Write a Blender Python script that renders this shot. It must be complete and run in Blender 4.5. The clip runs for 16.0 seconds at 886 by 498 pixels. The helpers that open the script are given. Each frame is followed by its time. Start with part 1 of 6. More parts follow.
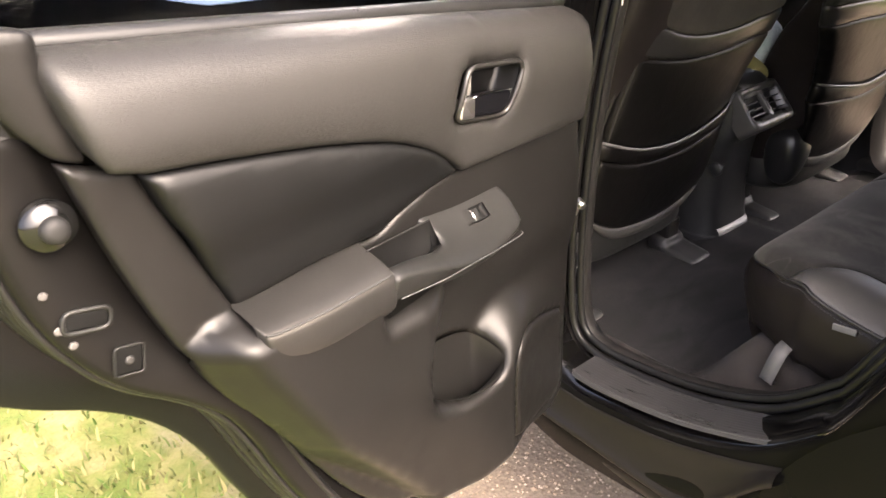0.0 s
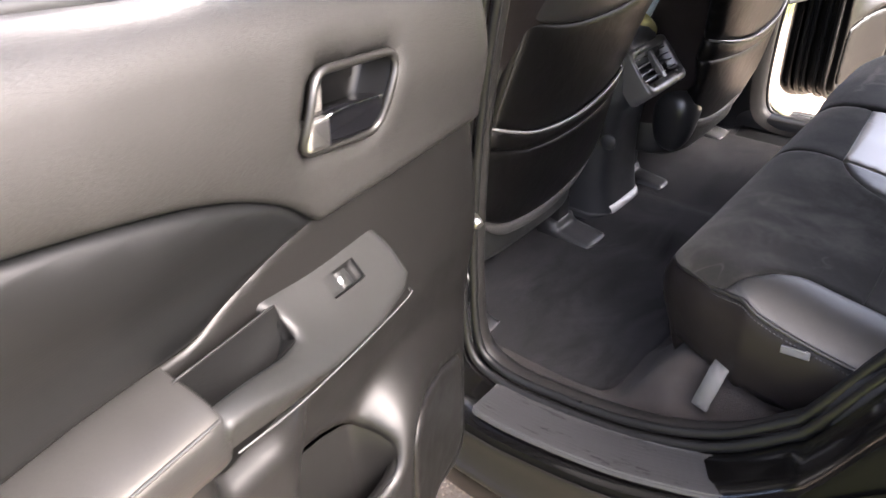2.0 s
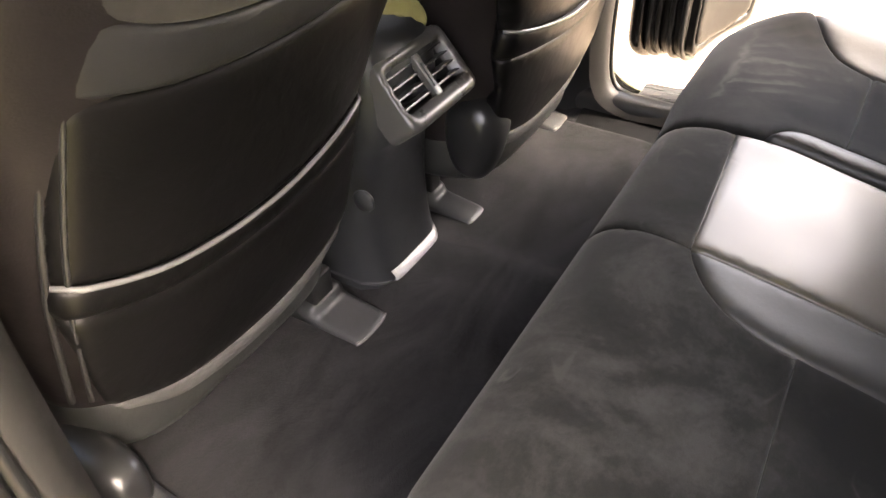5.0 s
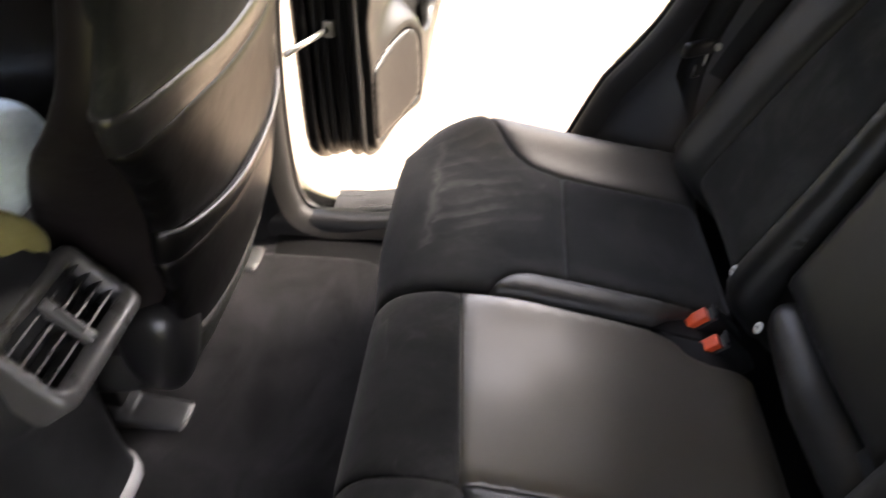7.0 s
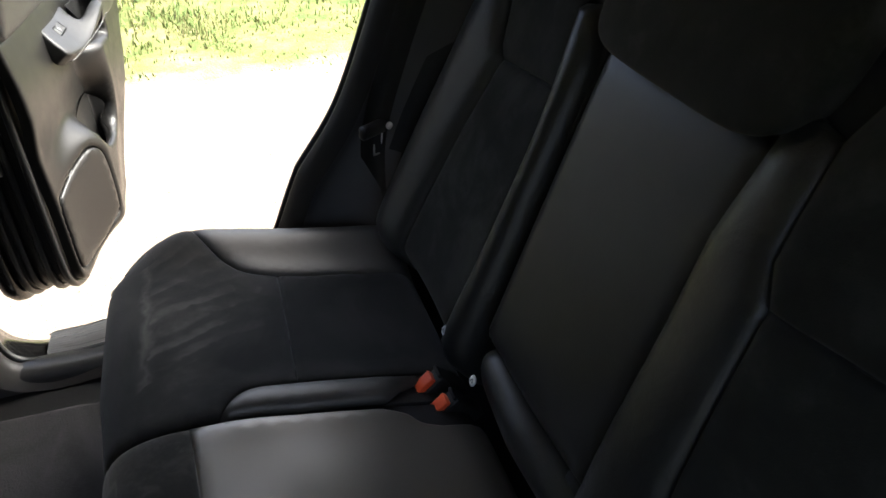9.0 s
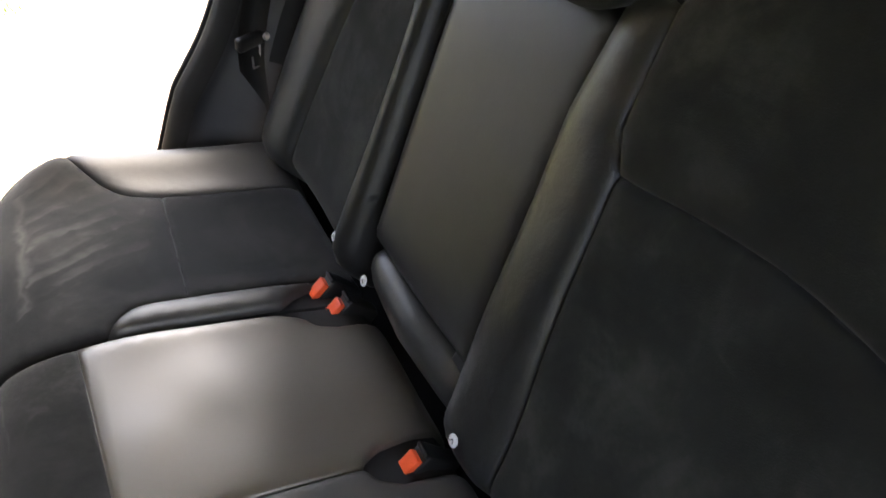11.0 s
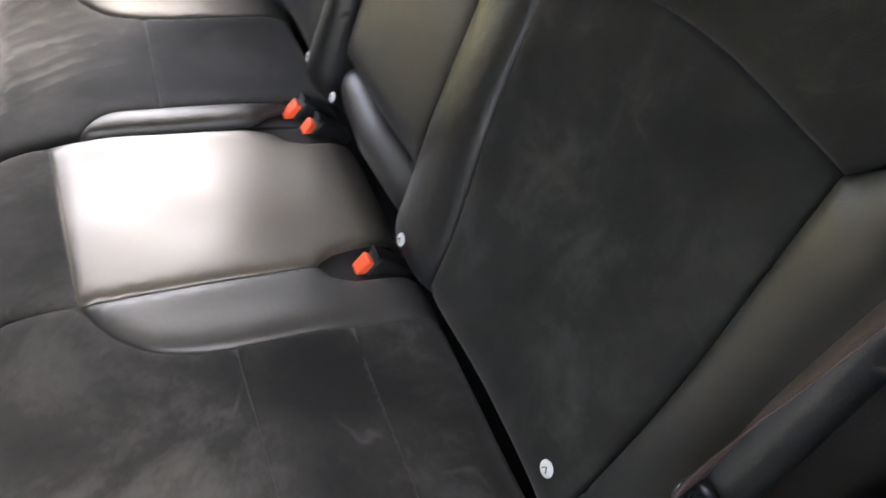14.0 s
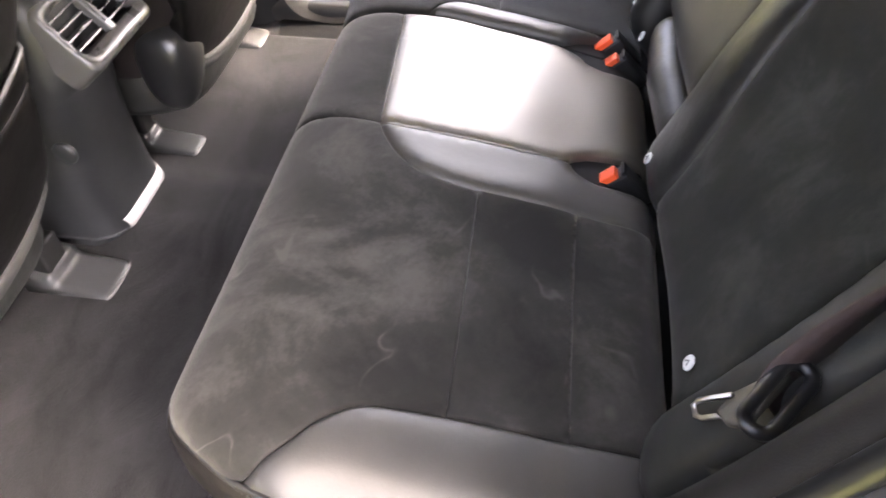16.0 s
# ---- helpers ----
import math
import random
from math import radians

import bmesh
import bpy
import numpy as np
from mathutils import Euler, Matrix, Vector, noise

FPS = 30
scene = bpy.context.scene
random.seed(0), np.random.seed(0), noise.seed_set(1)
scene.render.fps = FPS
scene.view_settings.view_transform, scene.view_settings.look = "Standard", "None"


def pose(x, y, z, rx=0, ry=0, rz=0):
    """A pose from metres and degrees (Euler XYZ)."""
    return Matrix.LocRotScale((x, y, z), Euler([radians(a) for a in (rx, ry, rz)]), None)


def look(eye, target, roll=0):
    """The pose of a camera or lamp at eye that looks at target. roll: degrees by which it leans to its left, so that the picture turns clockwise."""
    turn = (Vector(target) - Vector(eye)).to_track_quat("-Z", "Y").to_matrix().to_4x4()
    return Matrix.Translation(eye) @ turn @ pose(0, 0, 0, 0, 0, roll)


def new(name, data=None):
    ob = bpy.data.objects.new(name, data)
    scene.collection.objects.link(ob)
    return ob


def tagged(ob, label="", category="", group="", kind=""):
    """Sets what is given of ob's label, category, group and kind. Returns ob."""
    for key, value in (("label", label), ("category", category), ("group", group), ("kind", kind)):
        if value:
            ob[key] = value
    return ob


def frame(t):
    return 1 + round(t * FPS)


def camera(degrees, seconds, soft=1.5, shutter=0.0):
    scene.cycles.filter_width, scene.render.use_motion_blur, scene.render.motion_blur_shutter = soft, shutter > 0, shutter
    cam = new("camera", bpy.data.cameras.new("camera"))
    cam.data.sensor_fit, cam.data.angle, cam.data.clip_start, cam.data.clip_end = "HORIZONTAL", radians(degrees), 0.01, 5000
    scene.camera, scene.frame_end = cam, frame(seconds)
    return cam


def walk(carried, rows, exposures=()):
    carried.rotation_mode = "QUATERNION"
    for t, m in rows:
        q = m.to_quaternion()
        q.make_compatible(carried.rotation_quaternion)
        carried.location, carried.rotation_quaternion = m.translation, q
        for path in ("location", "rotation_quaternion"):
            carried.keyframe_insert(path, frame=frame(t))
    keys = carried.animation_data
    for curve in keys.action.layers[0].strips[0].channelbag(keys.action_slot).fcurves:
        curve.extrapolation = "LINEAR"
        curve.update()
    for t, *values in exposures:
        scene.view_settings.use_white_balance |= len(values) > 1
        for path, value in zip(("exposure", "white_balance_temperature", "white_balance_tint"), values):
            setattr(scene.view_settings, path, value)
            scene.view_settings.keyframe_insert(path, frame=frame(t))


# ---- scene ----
cam = camera(62.8, 16.0, shutter=0.4)
PATH = [
    (0, (-1.755, -0.124, 1.464), (-0.7, 1.29, 0.523), -3.6),
    (0.5, (-1.708, -0.057, 1.455), (-0.588, 1.29, 0.491), -2.9),
    (1, (-1.662, 0.035, 1.446), (-0.462, 1.273, 0.431), -2.5),
    (1.5, (-1.628, 0.097, 1.444), (-0.352, 1.214, 0.382), -1.6),
    (2, (-1.539, 0.128, 1.426), (-0.273, 1.235, 0.342), -2.0),
    (2.5, (-1.385, 0.132, 1.43), (-0.143, 1.263, 0.346), -2.3),
    (3, (-1.267, 0.15, 1.42), (-0.006, 1.215, 0.289), -1.6),
    (3.2, (-1.222, 0.181, 1.41), (0.085, 1.166, 0.261), -1.5),
    (5.3, (-0.805, 0.267, 1.369), (0.489, 1.079, 0.078), -2.1),
    (5.5, (-0.795, 0.272, 1.38), (0.513, 1.066, 0.092), -1.8),
    (6, (-0.721, 0.301, 1.386), (0.673, 0.947, 0.105), -0.8),
    (6.5, (-0.621, 0.353, 1.403), (0.863, 0.765, 0.127), -0.0),
    (7, (-0.542, 0.35, 1.436), (1.026, 0.472, 0.201), 0.7),
    (7.5, (-0.494, 0.341, 1.476), (1.129, 0.198, 0.316), 1.4),
    (8, (-0.484, 0.305, 1.502), (1.165, 0.025, 0.406), -0.5),
    (8.5, (-0.499, 0.297, 1.518), (1.101, -0.157, 0.407), 0.2),
    (9, (-0.535, 0.271, 1.515), (1.037, -0.24, 0.389), -0.1),
    (11.3, (-0.603, 0.243, 1.477), (0.752, -0.462, 0.186), 1.9),
    (11.5, (-0.616, 0.251, 1.469), (0.727, -0.477, 0.177), 2.9),
    (12, (-0.631, 0.235, 1.457), (0.675, -0.498, 0.132), 2.1),
    (12.5, (-0.64, 0.219, 1.447), (0.623, -0.51, 0.078), 1.5),
    (13, (-0.652, 0.214, 1.431), (0.568, -0.51, 0.021), 1.6),
    (13.5, (-0.669, 0.203, 1.414), (0.525, -0.49, -0.032), 1.1),
    (14, (-0.699, 0.189, 1.411), (0.551, -0.332, -0.061), 0.6),
    (14.5, (-0.763, 0.159, 1.4), (0.582, -0.041, -0.067), -1.4),
    (15, (-0.82, 0.139, 1.392), (0.573, 0.141, -0.043), -1.7),
    (15.5, (-0.856, 0.135, 1.387), (0.53, 0.251, -0.05), -1.7),
    (16, (-0.887, 0.156, 1.389), (0.472, 0.379, -0.061), -1.4),
]

EXPOSURES = [(0.0, 3.9, 6900, 12), (1.0, 3.95, 6500, 12), (2.0, 4.34, 6150, 12), (2.5, 4.45, 6300, 12), (3.0, 4.62, 6700, 11), (5.5, 5.18, 7200, 9), (6.5, 4.86, 6900, 9), (7.0, 4.4, 6700, 9), (8.0, 3.5, 6700, 8), (9.0, 3.48, 6000, 2), (11.3, 5.48, 6800, 5), (12.5, 5.88, 6900, 5), (14.5, 5.88, 6900, 8), (15.5, 6.05, 7000, 11), (16.0, 6.02, 7000, 12)]
walk(cam, [(t, look(eye, target, roll)) for t, eye, target, roll in PATH], EXPOSURES)

# ---------------------------------------------------------------- world and sun
SUN_TO = Vector((0.07, -0.71, 0.70)).normalized()
world = bpy.data.worlds.new("sky_world")
scene.world = world
world.use_nodes = True
wn = world.node_tree
wn.nodes.clear()
sky = wn.nodes.new("ShaderNodeTexSky")
sky.sky_type = "NISHITA"
sky.sun_disc = False
sky.sun_elevation = math.asin(SUN_TO.z)
sky.sun_rotation = math.atan2(SUN_TO.x, SUN_TO.y)
sky.air_density, sky.dust_density, sky.ozone_density = 0.35, 8.0, 0.0
wb = wn.nodes.new("ShaderNodeBackground")
wb.inputs["Strength"].default_value = 0.15
wo = wn.nodes.new("ShaderNodeOutputWorld")
wn.links.new(sky.outputs[0], wb.inputs[0])
wn.links.new(wb.outputs[0], wo.inputs[0])

sun = new("sun", bpy.data.lights.new("sun", "SUN"))
sun.data.energy, sun.data.angle, sun.data.color = 0.92, radians(0.6), (1.0, 0.95, 0.86)
sun.matrix_world = look(SUN_TO * 20, (0, 0, 0))


# ---------------------------------------------------------------- materials
def shader(name):
    m = bpy.data.materials.new(name)
    m.use_nodes = True
    t = m.node_tree
    return m, t, t.nodes["Principled BSDF"]


def coords(t, scale=(1, 1, 1), rot=(0, 0, 0)):
    g = t.nodes.new("ShaderNodeNewGeometry")
    mp = t.nodes.new("ShaderNodeMapping")
    mp.inputs["Scale"].default_value = scale
    mp.inputs["Rotation"].default_value = rot
    t.links.new(g.outputs["Position"], mp.inputs["Vector"])
    return mp.outputs["Vector"]


def noise_tex(t, vec, scale, detail=4.0, rough=0.6, distort=0.0):
    n = t.nodes.new("ShaderNodeTexNoise")
    n.inputs["Scale"].default_value = scale
    n.inputs["Detail"].default_value = detail
    n.inputs["Roughness"].default_value = rough
    n.inputs["Distortion"].default_value = distort
    t.links.new(vec, n.inputs["Vector"])
    return n.outputs["Fac"]


def voronoi(t, vec, scale, feature="F1", rand=1.0):
    n = t.nodes.new("ShaderNodeTexVoronoi")
    n.feature = feature
    n.inputs["Scale"].default_value = scale
    n.inputs["Randomness"].default_value = rand
    t.links.new(vec, n.inputs["Vector"])
    return n.outputs["Distance"]


def ramp(t, fac, stops):
    r = t.nodes.new("ShaderNodeValToRGB")
    e = r.color_ramp.elements
    while len(e) < len(stops):
        e.new(0.5)
    for el, (p, c) in zip(e, stops):
        el.position = p
        el.color = (*c, 1) if isinstance(c, tuple) else (c, c, c, 1)
    t.links.new(fac, r.inputs["Fac"])
    return r.outputs["Color"]


def math_node(t, op, a, b):
    n = t.nodes.new("ShaderNodeMath")
    n.operation = op
    for k, q in ((0, a), (1, b)):
        if isinstance(q, (int, float)):
            n.inputs[k].default_value = q
        else:
            t.links.new(q, n.inputs[k])
    return n.outputs[0]


def mix_colour(t, fac, a, b, mode="MIX"):
    n = t.nodes.new("ShaderNodeMix")
    n.data_type = "RGBA"
    n.blend_type = mode
    for key, q in (("Factor", fac), ("A", a), ("B", b)):
        sock = [i for i in n.inputs if i.name == key and (i.type == "RGBA" or key == "Factor")][0]
        if isinstance(q, (int, float)):
            sock.default_value = q
        elif isinstance(q, tuple):
            sock.default_value = (*q, 1)
        else:
            t.links.new(q, sock)
    return [o for o in n.outputs if o.type == "RGBA"][0]


def bump(t, bsdf, height, strength, dist=0.001, chain=None):
    b = t.nodes.new("ShaderNodeBump")
    b.inputs["Strength"].default_value = strength
    b.inputs["Distance"].default_value = dist
    t.links.new(height, b.inputs["Height"])
    if chain:
        t.links.new(chain, b.inputs["Normal"])
    t.links.new(b.outputs["Normal"], bsdf.inputs["Normal"])
    return b.outputs["Normal"]


def leather(name, lo, hi, rough=0.38, grain=420, strength=0.15, spec=0.5, wrinkle=0.15, coat=0.0, coat_rough=0.22, tint=(0.945, 0.86)):
    m, t, b = shader(name)
    v = coords(t)
    n = noise_tex(t, v, 9, 5, 0.6)
    t.links.new(ramp(t, n, [(0.3, lo), (0.75, hi)]), b.inputs["Base Color"])
    r = noise_tex(t, v, 22, 4)
    t.links.new(ramp(t, r, [(0.3, rough - 0.015), (0.7, rough + 0.02)]), b.inputs["Roughness"])
    b.inputs["Specular IOR Level"].default_value = spec
    b.inputs["Coat Weight"].default_value = coat
    b.inputs["Coat Roughness"].default_value = coat_rough
    b.inputs["Specular Tint"].default_value = (1.0, *tint, 1)
    b.inputs["Coat Tint"].default_value = (1.0, tint[0] + 0.01, tint[1] + 0.02, 1)
    first = bump(t, b, noise_tex(t, coords(t, (1, 1, 1)), 38, 3, 0.5, 0.4), wrinkle, 0.0025)
    bump(t, b, voronoi(t, v, grain), strength, 0.0006, first)
    return m


def suede(name, lo, hi, scale=5.0, strength=0.35, marks=0.10, sheen=0.06, front_light=0.0):
    """Short-napped suede: cloudy patches where hands turned the nap, fine fibres, a few wipe marks."""
    m, t, b = shader(name)
    v = coords(t)
    cloud = noise_tex(t, v, scale, 7, 0.62, 0.5)
    patch_n = ramp(t, noise_tex(t, coords(t, (1.4, 1, 1), (0.2, 0.1, 0.6)), scale * 1.7, 3, 0.5, 0.9), [(0.32, 0.0), (0.68, 1.0)])
    fibre = noise_tex(t, v, 130, 3, 0.7)
    mixed = math_node(t, "ADD", math_node(t, "MULTIPLY", cloud, 0.66), math_node(t, "MULTIPLY", patch_n, 0.10))
    mixed = math_node(t, "ADD", mixed, math_node(t, "MULTIPLY", math_node(t, "SUBTRACT", fibre, 0.5), 0.10))
    # wipe marks: short soft lines, in patches
    line = math_node(t, "ABSOLUTE", math_node(t, "SUBTRACT", noise_tex(t, coords(t, (5.0, 7.5, 5.0), (0, 0, 0.4)), 1.0, 2, 0.5, 0.6), 0.5), 0)
    line = ramp(t, line, [(0.0, 1.0), (0.018, 0.0)])
    where = ramp(t, noise_tex(t, coords(t, (1, 1, 1), (0.3, 0, 1.1)), 9.0, 2), [(0.52, 0.0), (0.62, 1.0)])
    mixed = math_node(t, "ADD", mixed, math_node(t, "MULTIPLY", math_node(t, "MULTIPLY", line, where), marks))
    if front_light:
        # light on the seat front, put into the colour as a broad ragged-edged zone
        g = t.nodes.new("ShaderNodeSeparateXYZ")
        t.links.new(v, g.inputs[0])
        rag = math_node(t, "ADD", g.outputs["Y"], math_node(t, "MULTIPLY", math_node(t, "SUBTRACT", noise_tex(t, v, 7, 5, 0.6, 0.4), 0.5), 0.34))
        mixed = math_node(t, "ADD", mixed, math_node(t, "MULTIPLY", ramp(t, rag, [(0.20, 0.0), (0.36, 1.0)]), front_light))
        mixed = math_node(t, "SUBTRACT", mixed, front_light * 0.5)
    t.links.new(ramp(t, mixed, [(0.28, lo), (0.40, tuple(a * 0.74 + c * 0.26 for a, c in zip(lo, hi))), (0.52, hi)]), b.inputs["Base Color"])
    b.inputs["Roughness"].default_value = 0.92
    b.inputs["Specular IOR Level"].default_value = 0.2
    b.inputs["Sheen Weight"].default_value = sheen
    b.inputs["Sheen Tint"].default_value = (1.0, 0.94, 0.85, 1)
    b.inputs["Sheen Roughness"].default_value = 0.45
    bump(t, b, noise_tex(t, coords(t), 700, 2), strength, 0.0008)
    return m


def brushed_suede(name, lo, hi):
    """Suede with the strokes that a brush left in its nap."""
    m, t, b = shader(name)
    v = coords(t)
    g = t.nodes.new("ShaderNodeSeparateXYZ")
    t.links.new(v, g.inputs[0])
    x, y = g.outputs["X"], g.outputs["Y"]
    # each stroke runs from front to back, a little askew, with its own length and strength
    wobble = math_node(t, "MULTIPLY", math_node(t, "SUBTRACT", noise_tex(t, v, 14, 3), 0.5), 0.045)
    lane = math_node(t, "MULTIPLY", math_node(t, "ADD", math_node(t, "ADD", x, math_node(t, "MULTIPLY", y, 0.55)), wobble), 1 / 0.037)
    row = t.nodes.new("ShaderNodeTexWhiteNoise")
    row.noise_dimensions = "1D"
    t.links.new(math_node(t, "FLOOR", lane, 0), row.inputs["W"])
    body = ramp(t, math_node(t, "FRACT", lane, 0), [(0.0, 0.0), (0.16, 1.0), (0.50, 0.6), (0.72, 0.0)])
    body = math_node(t, "MULTIPLY", body, ramp(t, noise_tex(t, coords(t, (1, 0.6, 1)), 26, 3), [(0.36, 0.15), (0.56, 1.0)]))
    ends = math_node(t, "ADD", y, math_node(t, "MULTIPLY", noise_tex(t, v, 30, 2), 0.03))
    front = math_node(t, "LESS_THAN", ends, 0.445)
    back = math_node(t, "GREATER_THAN", ends, math_node(t, "ADD", math_node(t, "MULTIPLY", row.outputs["Value"], 0.10), 0.235))
    within = math_node(t, "MULTIPLY", math_node(t, "GREATER_THAN", lane, 13.6), math_node(t, "LESS_THAN", lane, 21.5))
    area = math_node(t, "MULTIPLY", math_node(t, "MULTIPLY", front, back), within)
    stroke = math_node(t, "MULTIPLY", math_node(t, "MULTIPLY", body, area), math_node(t, "ADD", math_node(t, "MULTIPLY", row.outputs["Value"], 0.6), 0.4))
    # one long mark along the front ends of the strokes
    rim = ramp(t, math_node(t, "ABSOLUTE", math_node(t, "SUBTRACT", ends, 0.452), 0), [(0.0, 1.0), (0.010, 0.0)])
    rim = math_node(t, "MULTIPLY", rim, within)
    n2 = noise_tex(t, v, 6.0, 5, 0.6, 0.6)
    mixed = math_node(t, "ADD", math_node(t, "MULTIPLY", math_node(t, "MAXIMUM", stroke, rim), 0.17), math_node(t, "MULTIPLY", n2, 0.66))
    t.links.new(ramp(t, mixed, [(0.24, lo), (0.40, tuple(0.55 * a + 0.22 * c for a, c in zip(lo, hi))), (0.66, hi)]), b.inputs["Base Color"])
    b.inputs["Roughness"].default_value = 0.92
    b.inputs["Specular IOR Level"].default_value = 0.2
    b.inputs["Sheen Weight"].default_value = 0.10
    b.inputs["Sheen Roughness"].default_value = 0.45
    bump(t, b, noise_tex(t, v, 700, 2), 0.35, 0.0008)
    return m


def plastic(name, lo, hi, rough=0.5, grain=650, strength=0.3, spec=0.5):
    m, t, b = shader(name)
    v = coords(t)
    t.links.new(ramp(t, noise_tex(t, v, 6, 6, 0.65), [(0.3, lo), (0.75, hi)]), b.inputs["Base Color"])
    t.links.new(ramp(t, noise_tex(t, v, 14, 5, 0.7), [(0.3, rough - 0.06), (0.72, rough + 0.1)]), b.inputs["Roughness"])
    b.inputs["Specular IOR Level"].default_value = spec
    bump(t, b, voronoi(t, v, grain), strength, 0.0005)
    return m


def grained(name, lo, hi, rough, spec):
    """Soft vinyl with a pressed grain of short wavy wrinkles."""
    m, t, b = shader(name)
    v = coords(t)
    t.links.new(ramp(t, noise_tex(t, v, 6, 6, 0.65), [(0.3, lo), (0.75, hi)]), b.inputs["Base Color"])
    t.links.new(ramp(t, noise_tex(t, v, 14, 5, 0.7), [(0.3, rough - 0.04), (0.72, rough + 0.06)]), b.inputs["Roughness"])
    b.inputs["Specular IOR Level"].default_value = spec
    wrinkles = noise_tex(t, coords(t, (1, 1, 2.3), (0, 0.12, 0)), 170, 3, 0.6, 1.2)
    first = bump(t, b, ramp(t, wrinkles, [(0.40, 0.0), (0.60, 1.0)]), 0.22, 0.0008)
    bump(t, b, voronoi(t, v, 520), 0.18, 0.0004, first)
    return m


def gloss(name, colour, rough, metal=0.0, coat=0.0, smear=0.06, spec=0.5):
    m, t, b = shader(name)
    v = coords(t)
    t.links.new(ramp(t, noise_tex(t, v, 12, 5, 0.65), [(0.3, tuple(c * 0.85 for c in colour)), (0.75, colour)]), b.inputs["Base Color"])
    t.links.new(ramp(t, noise_tex(t, v, 30, 5, 0.7), [(0.3, rough), (0.75, rough + smear)]), b.inputs["Roughness"])
    b.inputs["Metallic"].default_value = metal
    b.inputs["Specular IOR Level"].default_value = spec
    b.inputs["Coat Weight"].default_value = coat
    b.inputs["Coat Roughness"].default_value = 0.06
    return m


def brushed_plastic(name, colour, rough):
    """Satin plastic rubbed by shoes: fine scratches along the car."""
    m, t, b = shader(name)
    fine = noise_tex(t, coords(t, (150, 5, 60), (0, 0, 0.05)), 1.0, 4, 0.7)
    wide = noise_tex(t, coords(t, (26, 3, 12)), 1.0, 4, 0.6)
    t.links.new(ramp(t, wide, [(0.3, tuple(c * 0.8 for c in colour)), (0.75, tuple(c * 1.25 for c in colour))]), b.inputs["Base Color"])
    t.links.new(ramp(t, math_node(t, "MULTIPLY", math_node(t, "ADD", fine, wide), 0.5), [(0.35, rough - 0.03), (0.65, rough + 0.08)]), b.inputs["Roughness"])
    bump(t, b, fine, 0.04, 0.0004)
    return m


def carpet(name, lo, hi, patch_scale=4.0):
    m, t, b = shader(name)
    v = coords(t)
    n = noise_tex(t, coords(t, (1, 2.2, 1), (0, 0, 0.3)), patch_scale, 6, 0.62, 0.9)
    fine = noise_tex(t, v, 320, 3, 0.8)
    base = ramp(t, n, [(0.36, lo), (0.68, hi)])
    t.links.new(mix_colour(t, 0.35, base, ramp(t, fine, [(0.3, lo), (0.8, hi)])), b.inputs["Base Color"])
    b.inputs["Roughness"].default_value = 0.95
    b.inputs["Specular IOR Level"].default_value = 0.15
    b.inputs["Sheen Weight"].default_value = 0.05
    bump(t, b, fine, 0.8, 0.003)
    return m


LEATHER = leather("black_leather", (0.0150, 0.0145, 0.0142), (0.0220, 0.0213, 0.0209), 0.33, 420, 0.15, 0.42)
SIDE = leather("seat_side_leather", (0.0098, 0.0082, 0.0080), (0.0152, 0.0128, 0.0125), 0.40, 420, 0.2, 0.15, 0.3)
PADLEATHER = leather("armrest_pad_leather", (0.0175, 0.0175, 0.0168), (0.0250, 0.0250, 0.0241), 0.38, 420, 0.12, 0.36, 0.1)
ARMPAD = leather("door_armrest_leather", (0.0085, 0.0083, 0.0081), (0.0130, 0.0127, 0.0124), 0.36, 420, 0.12, 0.30, 0.10)
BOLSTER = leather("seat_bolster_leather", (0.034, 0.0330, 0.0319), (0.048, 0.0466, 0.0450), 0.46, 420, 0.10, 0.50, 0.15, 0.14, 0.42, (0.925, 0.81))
LEATHER_SOFT = leather("soft_black_leather", (0.0145, 0.0148, 0.0142), (0.0225, 0.0229, 0.0220), 0.40, 420, 0.2, 0.36, 0.4)
BACKSIDE = leather("backrest_side_leather", (0.0215, 0.0220, 0.0203), (0.0300, 0.0306, 0.0284), 0.44, 420, 0.12, 0.36, 0.18)
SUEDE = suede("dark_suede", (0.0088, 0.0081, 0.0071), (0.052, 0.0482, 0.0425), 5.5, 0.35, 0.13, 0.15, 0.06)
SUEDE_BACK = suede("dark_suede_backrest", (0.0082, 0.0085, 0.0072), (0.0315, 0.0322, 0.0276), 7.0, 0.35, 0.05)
# paler copy of the suede: light on the near front seat is in its colour
SUEDE_LIT = suede("dark_suede_lit_copy", (0.024, 0.0214, 0.0192), (0.070, 0.0622, 0.0558), 4.0, 0.35, 0.03)
SUEDE_FAR = brushed_suede("brushed_dark_suede", (0.006, 0.0057, 0.0051), (0.080, 0.074, 0.065))
SEAM = plastic("seam_shadow_cloth", (0.0072, 0.0072, 0.0072), (0.0102, 0.0102, 0.0102), 0.8)
SHELL = leather("seat_back_vinyl", (0.0030, 0.0029, 0.0029), (0.0046, 0.0043, 0.0043), 0.40, 500, 0.10, 0.18, 0.35, tint=(0.92, 0.87))
HEM = plastic("grey_seat_hem", (0.042, 0.040, 0.038), (0.066, 0.063, 0.060), 0.55, 650, 0.3, 0.3)
PIPING = gloss("pale_glossy_piping", (0.13, 0.124, 0.12), 0.20)
SILLTRIM = plastic("satin_black_sill_trim", (0.0045, 0.0045, 0.0045), (0.008, 0.008, 0.008), 0.42, 500, 0.15, 0.15)
TIP = plastic("grey_rubber_tip", (0.010, 0.0098, 0.0095), (0.016, 0.0157, 0.0152), 0.55, 650, 0.2, 0.3)
